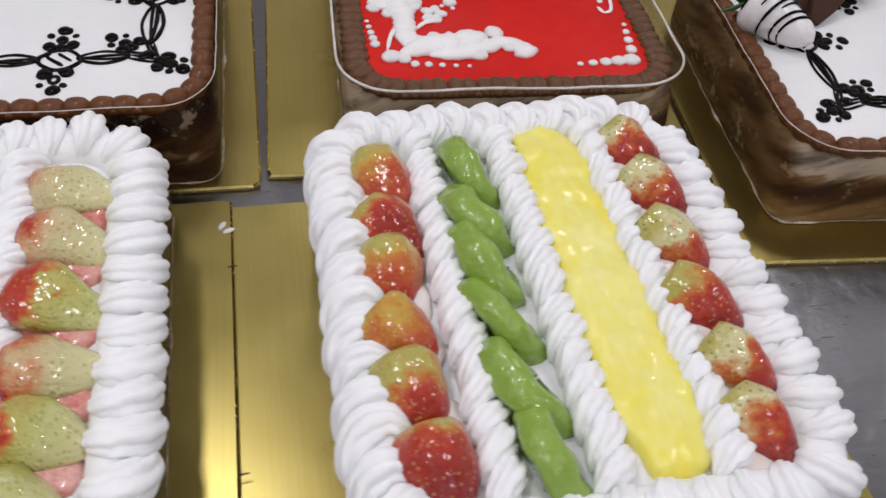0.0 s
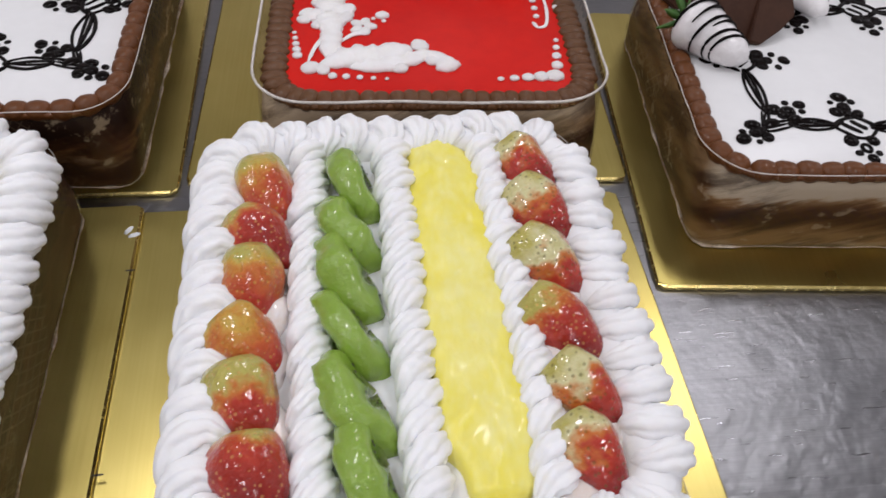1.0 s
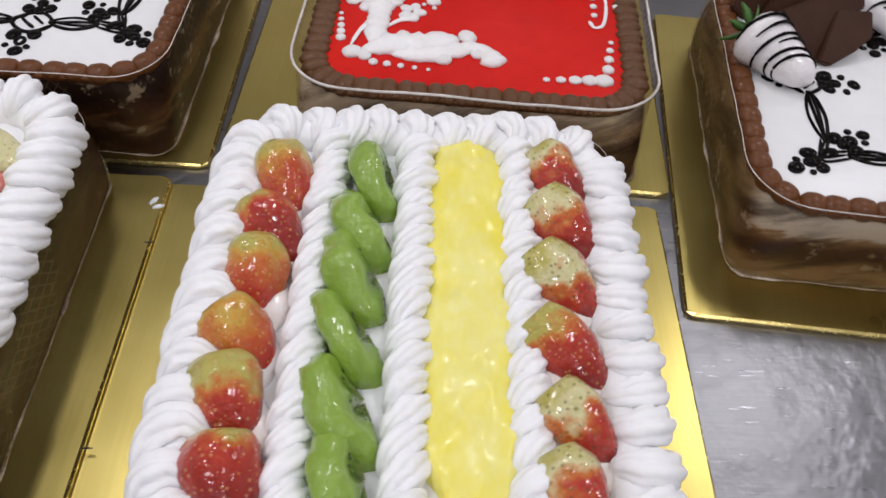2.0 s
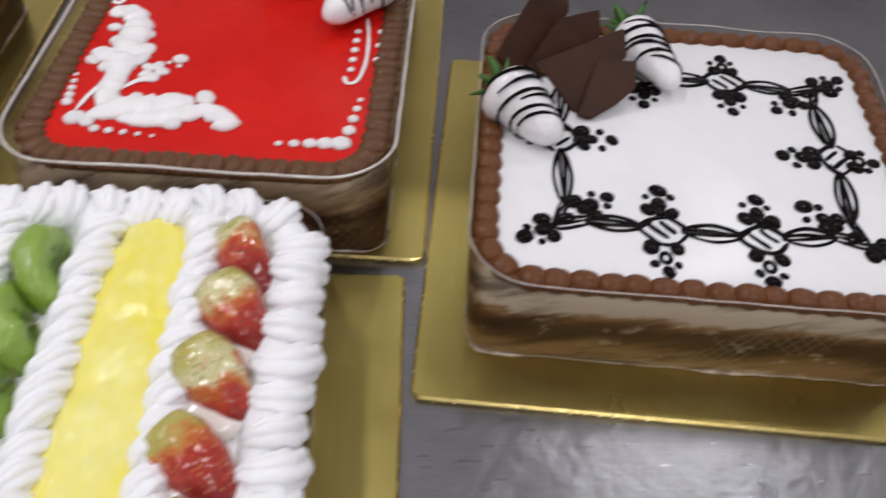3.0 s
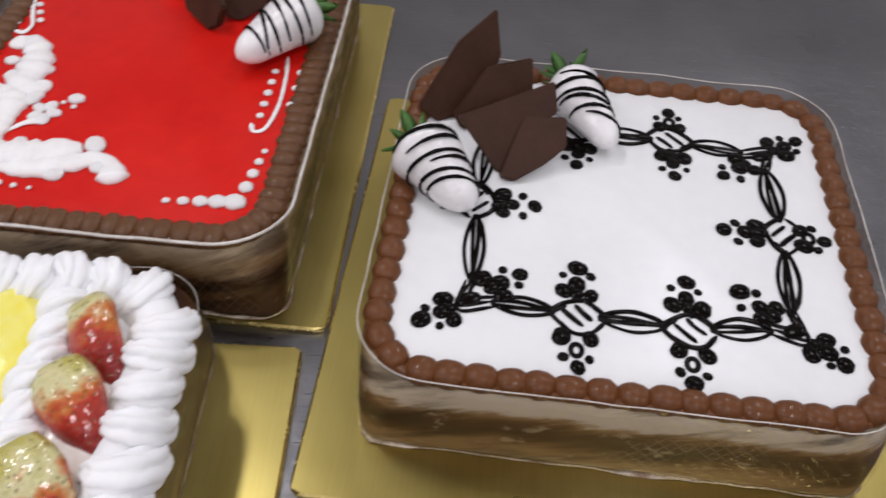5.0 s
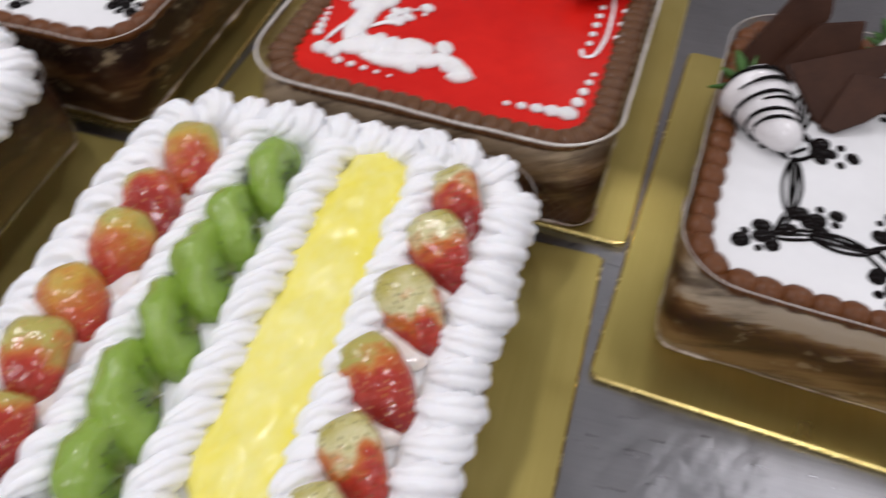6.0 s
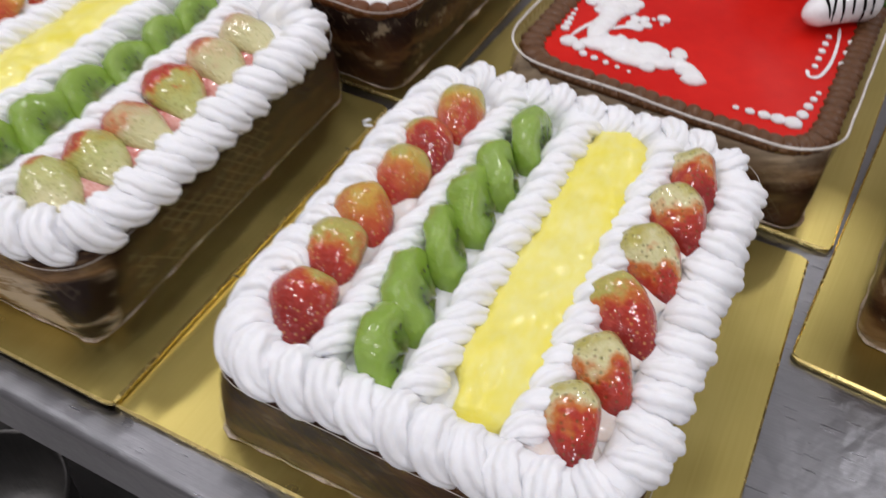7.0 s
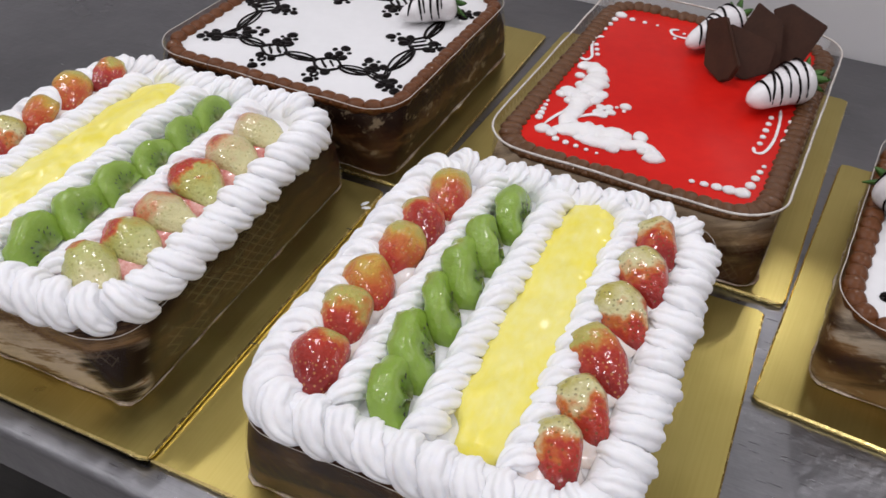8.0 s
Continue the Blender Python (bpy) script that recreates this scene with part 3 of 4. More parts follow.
cake_board(*bL, 4.6, 0.15, 0.154, TOP, "shiny gold foil card board under a white cake")


# ---- shared cake parts ----
def film(cake, hx, hy, r, h, gap=0.0007, rim=0.00034, flare=0.001):
    """Clear acetate collar with a pale cut edge, and a ragged lower edge."""
    lev = [(hx + gap - 0.001, hy + gap - 0.001, r * 0.35, 0.0005), (hx + gap, hy + gap, r * 0.43, h * 0.25), (hx + gap, hy + gap, r * 0.62, h * 0.6), (hx + gap + flare * 0.4, hy + gap + flare * 0.4, r * 0.88, h * 0.84), (hx + gap + flare, hy + gap + flare, r, h)]
    me = slab("film_collar", lev, FILM, wobble=0.004, seed=7)
    bm = bmesh.new()
    bm.from_mesh(me)
    bmesh.ops.delete(bm, geom=[f for f in bm.faces if len(f.verts) > 4], context="FACES")
    bm.to_mesh(me)
    bm.free()
    ob = part("film_collar", me, cake, label="clear glossy acetate collar")
    ring, _ = rrect(hx + gap + flare, hy + gap + flare, r)
    line = [(x * (1 + 0.004 * noise.noise(Vector((x * 60 + 7, y * 60, h * 60)))), y * (1 + 0.004 * noise.noise(Vector((x * 60 + 7, y * 60, h * 60)))),
             h + 0.0012 * noise.noise(Vector((x * 25, y * 25, 5)))) for x, y in ring]
    part("film_rim", tube("film_rim", line, rim, FILM_RIM, 6, closed=True), ob, label="pale cut edge of the film")
    ring, _ = rrect(hx - 0.0008, hy - 0.0008, r * 0.35)
    rng = np.random.RandomState(int(hx * 1e4))
    line = [(x * (1 + 0.01 * noise.noise(Vector((x * 70, y * 70, 1)))), y * (1 + 0.01 * noise.noise(Vector((x * 70, y * 70, 2)))), 0.0012) for x, y in ring]
    part("film_foot", tube("film_foot", line, [0.0004 + 0.0028 * max(0, noise.noise(Vector((p[0] * 55, p[1] * 55, 6)))) for p in line], FILM_FOOT, 6, 0.6, closed=True), ob)


def body(cake, hx, hy, r, h, mat):
    lev = [(hx - 0.002, hy - 0.002, r * 0.35, 0.0), (hx - 0.001, hy - 0.001, r * 0.36, 0.004), (hx, hy, r * 0.5, h * 0.4), (hx, hy, r * 0.68, h * 0.65), (hx - 0.0005, hy - 0.0005, r * 0.9, h * 0.85),
           (hx - 0.002, hy - 0.002, r, h - 0.002), (hx - 0.005, hy - 0.005, r, h)]
    part("cake_body", slab("cake_body", lev, mat, wobble=0.004, seed=7), cake, label="layered cocoa sponge and cream sides")


def piped_border(cake, hx, hy, r, z, pitch, length, width, height, mat, mesh_seed):
    """Shells of piped chocolate cream, one by one, round the top edge."""
    variants = []
    for k in range(3):
        v, rows, cols = [], 10, 14
        for i in range(rows):
            u = i / (rows - 1)
            w = math.sqrt(max(0.015, 1 - abs(2 * u - 1) ** 2.3))
            for j in range(cols):
                a = 2 * math.pi * j / cols
                ridge = 1 + 0.035 * math.cos(5 * a + k)
                v.append(((u - 0.5) * length, width * 0.5 * w * (0.88 + 0.16 * u) * math.cos(a) * ridge, height * w * math.sin(a) * ridge))
        f = grid_faces(rows, cols)
        f += [tuple(range(cols))[::-1], tuple((rows - 1) * cols + j for j in range(cols))]
        variants.append(mesh("piped_shell", v, f, mat))
    part("border_base", slab("border_base", [(hx - 0.003, hy - 0.003, r, z - 0.004), (hx - 0.0012, hy - 0.0012, r, z - 0.002), (hx - 0.0012, hy - 0.0012, r, z + 0.0004),
                                             (hx - 0.0025, hy - 0.0025, r, z + 0.0014), (hx - length * 0.55, hy - length * 0.55, max(0.008, r - length * 0.55), z + 0.0012),
                                             (hx - length * 0.74, hy - length * 0.74, max(0.007, r - length * 0.74), z - 0.0028)], mat), cake)
    inset = length * 0.5
    ring, total = rrect(hx - inset, hy - inset, max(0.008, r - inset), 0.002)
    n = round(total / pitch)
    rng = random.Random(mesh_seed)
    for k in range(n):
        i = int((k + rng.uniform(-0.05, 0.05)) / n * len(ring)) % len(ring)
        x, y = ring[i]
        nx, ny = ring[(i + 3) % len(ring)] - ring[(i - 3) % len(ring)]
        inward = math.degrees(math.atan2(nx, -ny)) + rng.uniform(-7, 7)
        m = pose(x, y, z, 0, rng.uniform(-5, 5), inward) @ Matrix.Diagonal((rng.uniform(0.94, 1.06), rng.uniform(0.95, 1.1), rng.uniform(0.9, 1.1), 1))
        part("piped_shell", variants[k % 3], cake, m)


# ---- decorated white cakes ----
DOTS = {}


def dot(cake, x, y, z, r, mat, stretch=1.0, turn=0.0, name="icing_dot", flat=0.45):
    key = (name, mat.name)
    if key not in DOTS:
        DOTS[key] = blob(name, mat, 1, 1, 1, 12, 7, 0.12, len(DOTS))
    part(name, DOTS[key], cake, pose(x, y, z, 0, 0, turn) @ Matrix.Diagonal((r * stretch, r, r * flat, 1)))


def cluster(cake, x, y, turn, z, reach, rng, ring=False):
    """Three petals, two small dots and one large dot, laid out along turn; the middle petal may be a loop."""
    def at(d, side):
        b = radians(turn)
        return x + d * math.cos(b) - side * math.sin(b), y + d * math.sin(b) + side * math.cos(b)
    for d, w, r, s in ((0.45 * reach, 0.0062, 0.0041, 1.2), (0.45 * reach, -0.0062, 0.0041, 1.2), (0.63 * reach, 0.0, 0.0042, 1.15), (0.42 * reach, 0.0, 0.0036, 1.2)):
        px, py = at(d + rng.uniform(-0.0012, 0.0012), w * rng.uniform(0.85, 1.2))
        if ring and w == 0.0:
            if d > 0.5 * reach:
                loop = [(px + 0.0026 * math.cos(radians(k)), py + 0.0034 * math.sin(radians(k)), z) for k in range(0, 360, 24)]
                part("icing_line", tube("icing_line", loop, 0.0013, BLACK_GEL, 7, 0.75, closed=True), cake)
            continue
        dot(cake, px, py, z, r * rng.uniform(0.88, 1.15), BLACK_GEL, s, turn + math.degrees(math.atan2(w, d)) + rng.uniform(-15, 15))
    for d, w, r in ((reach - 0.0055, 0.0066, 0.0022), (reach - 0.0055, -0.0066, 0.0022), (reach, 0, 0.0041)):
        px, py = at(d + rng.uniform(-0.001, 0.001), w + rng.uniform(-0.001, 0.001))
        dot(cake, px, py, z, r * rng.uniform(0.85, 1.15), BLACK_GEL, rng.uniform(1.05, 1.25), rng.uniform(0, 180))


def strand(cake, ctrl, z, r=0.00108):
    line = spline([(x, y, z) for x, y in ctrl], 10)
    part("icing_line", tube("icing_line", line, [r * (1 + 0.22 * noise.noise(Vector((p[0] * 120, p[1] * 120, 2)))) * math.sqrt(min(1.0, 0.1 + min(i, len(line) - 1 - i) / 3)) for i, p in enumerate(line)], BLACK_GEL, 7, 0.75), cake)


def band(cake, a, b, z, rng, bulge=0.0058):
    """Woven band between two knots: bowed outer strands and a loose pair that cross along the middle."""
    (ax, ay), (bx, by) = a, b
    dx, dy = bx - ax, by - ay
    ln = math.hypot(dx, dy)
    nx, ny = -dy / ln, dx / ln
    for o, skew in ((bulge, 0), (bulge * 0.35, -0.5), (-bulge * 0.15, 0.5), (-bulge * 0.95, 0)):
        o *= rng.uniform(0.8, 1.2)
        pts = []
        for t in (0, 0.2, 0.5, 0.8, 1):
            w = o * math.sin(math.pi * t) ** 0.8 + skew * bulge * 0.7 * (t - 0.5)
            pts.append((ax + dx * t + nx * w, ay + dy * t + ny * w))
        strand(cake, pts, z, 0.00108 * rng.uniform(0.85, 1.3))


def knot(cake, x, y, turn, z, inner, outer, rng):
    """Slanting lattice with a cluster on its inner and its outer side; turn points outwards."""
    o, s = radians(turn), radians(turn + 90)
    ux, uy, vx, vy = math.cos(o), math.sin(o), math.cos(s), math.sin(s)

    def q(b, a):
        return x + (a * ux + b * vx) * 0.00088, y + (a * uy + b * vy) * 0.00088
    for line in (((-15, 0), (-9, 7), (-1, 12), (7, 11), (15, 3)), ((-8, -3), (-3, 2), (3, 8)), ((-1, -7), (4, -2), (9, 3)),
                 ((1, -12), (8, -8), (15, -1)), ((-15, -1), (-8, -7), (0, -10), (3, -9)), ((-15, 2), (-11, -3), (-6, -6))):
        strand(cake, [q(b + rng.uniform(-0.7, 0.7), a + rng.uniform(-0.7, 0.7)) for b, a in line], z, 0.0012 * rng.uniform(0.9, 1.35))
    cluster(cake, x, y, turn + 180, z, inner, rng)
    cluster(cake, x, y, turn, z, outer, rng, True)


def decorated_cake(name, m, label, hx, hy, r, side, mirror, seed):
    cake = thing(name, m, label, "cake", "cakes on the table")
    h = 0.0555
    body(cake, hx, hy, r, h, side)
    part("top_glaze", slab("top_glaze", [(hx - 0.008, hy - 0.008, r - 0.004, h - 0.004), (hx - 0.007, hy - 0.007, r - 0.004, h), (hx - 0.010, hy - 0.010, r - 0.006, h + 0.0012)],
                           WHITE_GLAZE), cake, label="smooth glossy white glaze")
    z = h + 0.0016
    rng = random.Random(seed)
    nodes = [(-77, -68), (-26, -70), (27, -71), (77, -65), (81, -2), (78, 60), (27, 65), (-26, 65), (-77, 61), (-79, -1)]
    nodes = [((x * mirror + 2) * 0.001, y * 0.001) for x, y in nodes]
    for i, a in enumerate(nodes):
        b = nodes[(i + 1) % len(nodes)]
        dx, dy = b[0] - a[0], b[1] - a[1]
        ln = math.hypot(dx, dy)
        ta, tb = 0.010 / ln, 1 - 0.010 / ln
        band(cake, (a[0] + dx * ta, a[1] + dy * ta), (a[0] + dx * tb, a[1] + dy * tb), z, rng)
    for x, y in nodes:
        if abs(x) < 0.05:
            knot(cake, x, y, 90 if y > 0 else -90, z, 0.0300, 0.0310 if y < 0 else 0.0255, rng)
        elif abs(y) < 0.01:
            knot(cake, x, y, 0 if x > 0 else 180, z, 0.0300, 0.0215, rng)
        else:
            dx, dy = (0.010 if x > 0 else -0.010), (0.010 if y > 0 else -0.010)
            strand(cake, [(x - dx, y), (x + dx * 0.6, y + dy * 0.4), (x, y - dy * 1.2)], z)
            strand(cake, [(x - dx * 1.2, y - dy * 0.3), (x, y - dy * 0.2), (x - dx * 0.2, y - dy * 1.3)], z)
            strand(cake, [(x - dx * 1.2, y + dy * 0.3), (x + dx * 0.5, y + dy * 0.7), (x + dx * 0.3, y - dy * 1.2)], z)
            dot(cake, x, y, z, 0.0042, BLACK_GEL, 1.5, 30, flat=0.3)
            cluster(cake, x, y, math.degrees(math.atan2(dy * 0.75, dx)), z, 0.0270, rng)
            cluster(cake, x, y, math.degrees(math.atan2(-dy * 0.88, -dx)), z, 0.0305, rng)
    piped_border(cake, hx, hy, r, h + 0.0010, 0.0136, 0.0142, 0.0172, 0.0058, BROWN_PIPE, seed)
    film(cake, hx, hy, r, h + 0.006, flare=0.0008)
    return cake


CAKE_Z = TOP + BOARD_T
W_POSE, L_POSE, R_POSE = pose(0.3468, 0.613, CAKE_Z, 0, 0, 1.0), pose(-0.241, 0.651, CAKE_Z, 0, 0, 4.0), pose(0.061, 0.701, CAKE_Z, 0, 0, 2.6)
decorated_cake("decorated_cake", W_POSE, "white glazed cake with black piping and brown shell border", 0.1240, 0.119, 0.036, SIDE_WHITE_R, 1, 11)
decorated_cake("decorated_cake", L_POSE, "white glazed cake with black piping and dark patchy sides", 0.118, 0.124, 0.036, SIDE_WHITE_L, -1, 23)

# ---- red glazed cake ----
red = thing("glazed_cake", R_POSE, "red jelly glazed cake with white piped scrolls and brown border", "cake", "cakes on the table")
RX, RY, RR, RH = 0.107, 0.149, 0.036, 0.0545
body(red, RX, RY, RR, RH, SIDE_RED)
part("top_glaze", slab("top_glaze", [(RX - 0.010, RY - 0.010, RR - 0.006, RH - 0.004), (RX - 0.009, RY - 0.009, RR - 0.006, RH), (RX - 0.012, RY - 0.012, RR - 0.008, RH + 0.001)],
                       RED_GLAZE), red, label="glossy red jelly glaze")
piped_border(red, RX, RY, RR, RH + 0.0005, 0.0088, 0.0172, 0.0126, 0.0048, DARK_PIPE, 5)
film(red, RX, RY, RR, RH + 0.0085, 0.0007, 0.0009, 0.0032)
RZ = RH + 0.0018


def scroll(ctrl, radii, flat=0.45):
    line = spline([(x, y, RZ) for x, y in ctrl], 10)
    k = np.interp(np.linspace(0, 1, len(line)), np.linspace(0, 1, len(radii)), radii)
    k = [a * (1.32 if a > 0.003 else 1.0) * (1 + 0.30 * noise.noise(Vector((p[0] * 210, p[1] * 210, 4)))) for a, p in zip(k, line)]
    n = len(k)
    k = [a * math.sqrt(min(1.0, 0.12 + 1.6 * min(i, n - 1 - i) / 6)) for i, a in enumerate(k)]
    part("icing_scroll", tube("icing_scroll", line, k, WHITE_PIPE, 10, flat), red)


def wdot(x, y, r, stretch=1.0, turn=0.0):
    dot(red, x, y, RZ, r, WHITE_PIPE, stretch, turn, "icing_dot", 0.55)


# thick scroll along the front corner
scroll([(-0.070, -0.105), (-0.050, -0.097), (-0.030, -0.094), (-0.012, -0.086)], [0.0045, 0.0075, 0.0085, 0.0065])
scroll([(-0.052, -0.106), (-0.030, -0.104), (-0.012, -0.098), (-0.002, -0.094), (0.008, -0.099), (0.013, -0.111)], [0.004, 0.0065, 0.0055, 0.004, 0.005, 0.0058])
scroll([(-0.064, -0.098), (-0.064, -0.080), (-0.064, -0.062), (-0.067, -0.044)], [0.0035, 0.0055, 0.0065, 0.008])
scroll([(-0.067, -0.044), (-0.064, -0.026), (-0.067, -0.008), (-0.076, 0.003), (-0.088, -0.001)], [0.008, 0.0085, 0.0065, 0.006, 0.0042])
scroll([(-0.069, -0.046), (-0.078, -0.046), (-0.083, -0.040)], [0.006, 0.005, 0.0045])
scroll([(-0.066, -0.040), (-0.056, -0.040), (-0.050, -0.033)], [0.006, 0.005, 0.0042])
scroll([(-0.078, -0.102), (-0.074, -0.085), (-0.068, -0.072)], [0.0012, 0.0016, 0.002])
scroll([(-0.058, -0.079), (-0.050, -0.070), (-0.040, -0.066)], [0.0012, 0.002, 0.0035])
for sx_, sy_, sr_ in ((-0.076, -0.108, 0.0056), (-0.068, -0.110, 0.0045), (-0.006, -0.083, 0.0058), (-0.046, -0.087, 0.0045), (-0.020, -0.108, 0.0052),
                      (-0.083, -0.052, 0.0042), (-0.054, -0.046, 0.0048), (-0.080, -0.016, 0.0040), (-0.036, -0.106, 0.0050), (0.002, -0.100, 0.0045), (-0.026, -0.090, 0.0050), (-0.055, -0.050, 0.0048), (-0.073, -0.058, 0.0045), (-0.058, -0.090, 0.0045), (-0.074, -0.030, 0.0045), (-0.057, -0.022, 0.0044)):
    wdot(sx_, sy_, sr_, 1.2, sx_ * 9000)
# small flower
for a in range(0, 360, 72):
    wdot(-0.043 + 0.005 * math.cos(radians(a)), -0.060 + 0.006 * math.sin(radians(a)), 0.0036, 1.3, a)
wdot(-0.030, -0.046, 0.0042, 1.2)
wdot(-0.029, -0.053, 0.0018)
wdot(-0.036, -0.050, 0.0016)
# dotted lines, large to small
for k in range(5):
    wdot(-0.085 - 0.0008 * k, -0.094 + 0.0066 * k, 0.0034 - 0.00045 * k)
    wdot(-0.062 + 0.0085 * k, -0.1165 - 0.0008 * k, 0.0030 - 0.0004 * k)
for k in range(5):
    wdot(0.079 - 0.0088 * k, -0.1165 - 0.0008 * k, 0.0054 - 0.00085 * k, 1.15)
for k in range(1, 5):
    wdot(0.081 + 0.0012 * k, -0.1165 + 0.0122 * k - 0.0005 * k * k, 0.0047 - 0.0007 * k)
for k in range(5):
    wdot(0.0765, -0.046 + 0.0105 * k, 0.0027 - 0.0002 * abs(k - 2))
    if k < 3:
        wdot(0.0915, -0.034 + 0.0155 * k, 0.0024)
scroll([(0.073, -0.053), (0.076, -0.060), (0.082, -0.056), (0.085, -0.036), (0.084, -0.010), (0.081, 0.012)], [0.0018, 0.0014, 0.0013, 0.0012, 0.0012, 0.0014])
# far left corner
wdot(-0.087, 0.112, 0.0050, 1.2)
for k in range(1, 4):
    wdot(-0.0885 - 0.0006 * k, 0.112 - 0.0115 * k, 0.0040 - 0.0006 * k)
    wdot(-0.087 + 0.0122 * k, 0.1085, 0.0036 - 0.0007 * k)
scroll([(-0.086, 0.062), (-0.092, 0.058), (-0.0915, 0.046), (-0.087, 0.032), (-0.083, 0.021), (-0.085, 0.013), (-0.091, 0.014)],
       [0.002, 0.0016, 0.0014, 0.0014, 0.0014, 0.0016, 0.002])
for k in range(3):
    wdot(-0.0960 + 0.0015 * k, 0.040 - 0.0085 * k, 0.0022)
    wdot(-0.0870 + 0.0035 * k, 0.044 - 0.0085 * k, 0.0024)
scroll([(-0.030, 0.110), (-0.036, 0.106), (-0.033, 0.098), (-0.024, 0.096), (-0.012, 0.098)], [0.0018, 0.0015, 0.0013, 0.0013, 0.0016])
wdot(-0.024, 0.104, 0.0016)
wdot(-0.029, 0.091, 0.0018)


# ---- chocolate shards and dipped strawberries on the cakes ----
def shard(x, y, z, rx, rz, outline, label):
    bm = bmesh.new()
    vs = [bm.verts.new((a * 0.001, b * 0.001, 0.0)) for a, b in outline]
    face = bm.faces.new(vs)
    if face.normal.z < 0:
        face.normal_flip()
    got = bmesh.ops.extrude_face_region(bm, geom=[face])
    bmesh.ops.translate(bm, verts=[g for g in got["geom"] if isinstance(g, bmesh.types.BMVert)], vec=(0, 0, -0.0052))
    bmesh.ops.recalc_face_normals(bm, faces=list(bm.faces))
    bmesh.ops.bevel(bm, geom=list(bm.edges), offset=0.0009, segments=2, affect="EDGES")
    me = bpy.data.meshes.new("chocolate_shard")
    bm.to_mesh(me)
    bm.free()
    me.materials.append(SHARD)
    ob = new("chocolate_shard", me)
    ob.matrix_basis = pose(x, y, z, rx, 0, rz)
    return tagged(ob, label, "chocolate", "chocolate shards")


WS, RS = "broken dark chocolate piece leaning on the white cake", "broken dark chocolate piece standing on the red cake"
shard(0.286, 0.627, 0.9640, 42, 14, [(9, 34), (33, 32), (32, 16), (19, 7), (2, -1), (-6, 2)], WS)
shard(0.278, 0.634, 0.9625, 50, 8, [(-22, 29), (30, 49), (32, 32), (14, 20), (4, -1), (0, -1)], WS)
shard(0.255, 0.668, 0.966, 58, 14, [(-5, 4), (15, 30), (41, 34), (41, 14), (20, -4), (-1, -4)], WS)
shard(0.240, 0.672, 0.964, 60, 24, [(-10, 7), (18, 40), (42, 55), (42, 29), (25, 0), (0, -3)], WS)
shard(0.085, 0.734, 0.9605, 68, -35, [(-44, 37), (-28, 47), (9, 19), (8, 7), (0, 0), (-24, 4)], RS)
shard(0.104, 0.749, 0.9605, 62, 15, [(-21, 44), (19, 33), (16, 8), (-2, 0), (-11, 3)], RS)
shard(0.111, 0.767, 0.961, 62, 10, [(-15, 57), (9, 44), (15, 2), (1, -1), (-25, 30)], RS)
shard(0.126, 0.786, 0.961, 62, 5, [(-8, 54), (25, 41), (12, 3), (-3, 0), (-9, 20), (-22, 46)], RS)


def berry_radius(u, R):
    if u < 0.3:
        return R * math.sqrt(1 - 0.45 * ((0.3 - u) / 0.3) ** 2)
    return R * max(0.0, 1 - ((u - 0.3) / 0.7) ** 1.75) ** 0.68


def dipped_radius(u, R):
    w = R * (1 - 0.60 * max(0.0, u - 0.18) / 0.82)
    if u > 0.80:
        w *= math.sqrt(max(0.0, 1 - ((u - 0.80) / 0.20) ** 2))
    elif u < 0.16:
        w *= math.sqrt(1 - 0.5 * ((0.16 - u) / 0.16) ** 2)
    return w


def leaf_mesh():
    v, n = [], 6
    for i in range(n):
        u = i / (n - 1)
        w = 0.0042 * math.sin(math.pi * min(1, 0.12 + 0.88 * u)) ** 0.8
        z = 0.004 * u * u * 1.6
        v += [(u * 0.016, -w, z + 0.0008), (u * 0.016, 0, z), (u * 0.016, w, z + 0.0008), (u * 0.016, 0, z - 0.0006)]
    f = grid_faces(n, 4) + [(0, 1, 2, 3), tuple(4 * (n - 1) + k for k in (3, 2, 1, 0))]
    return mesh("leaf", v, f, LEAF)


LEAF_ME = leaf_mesh()


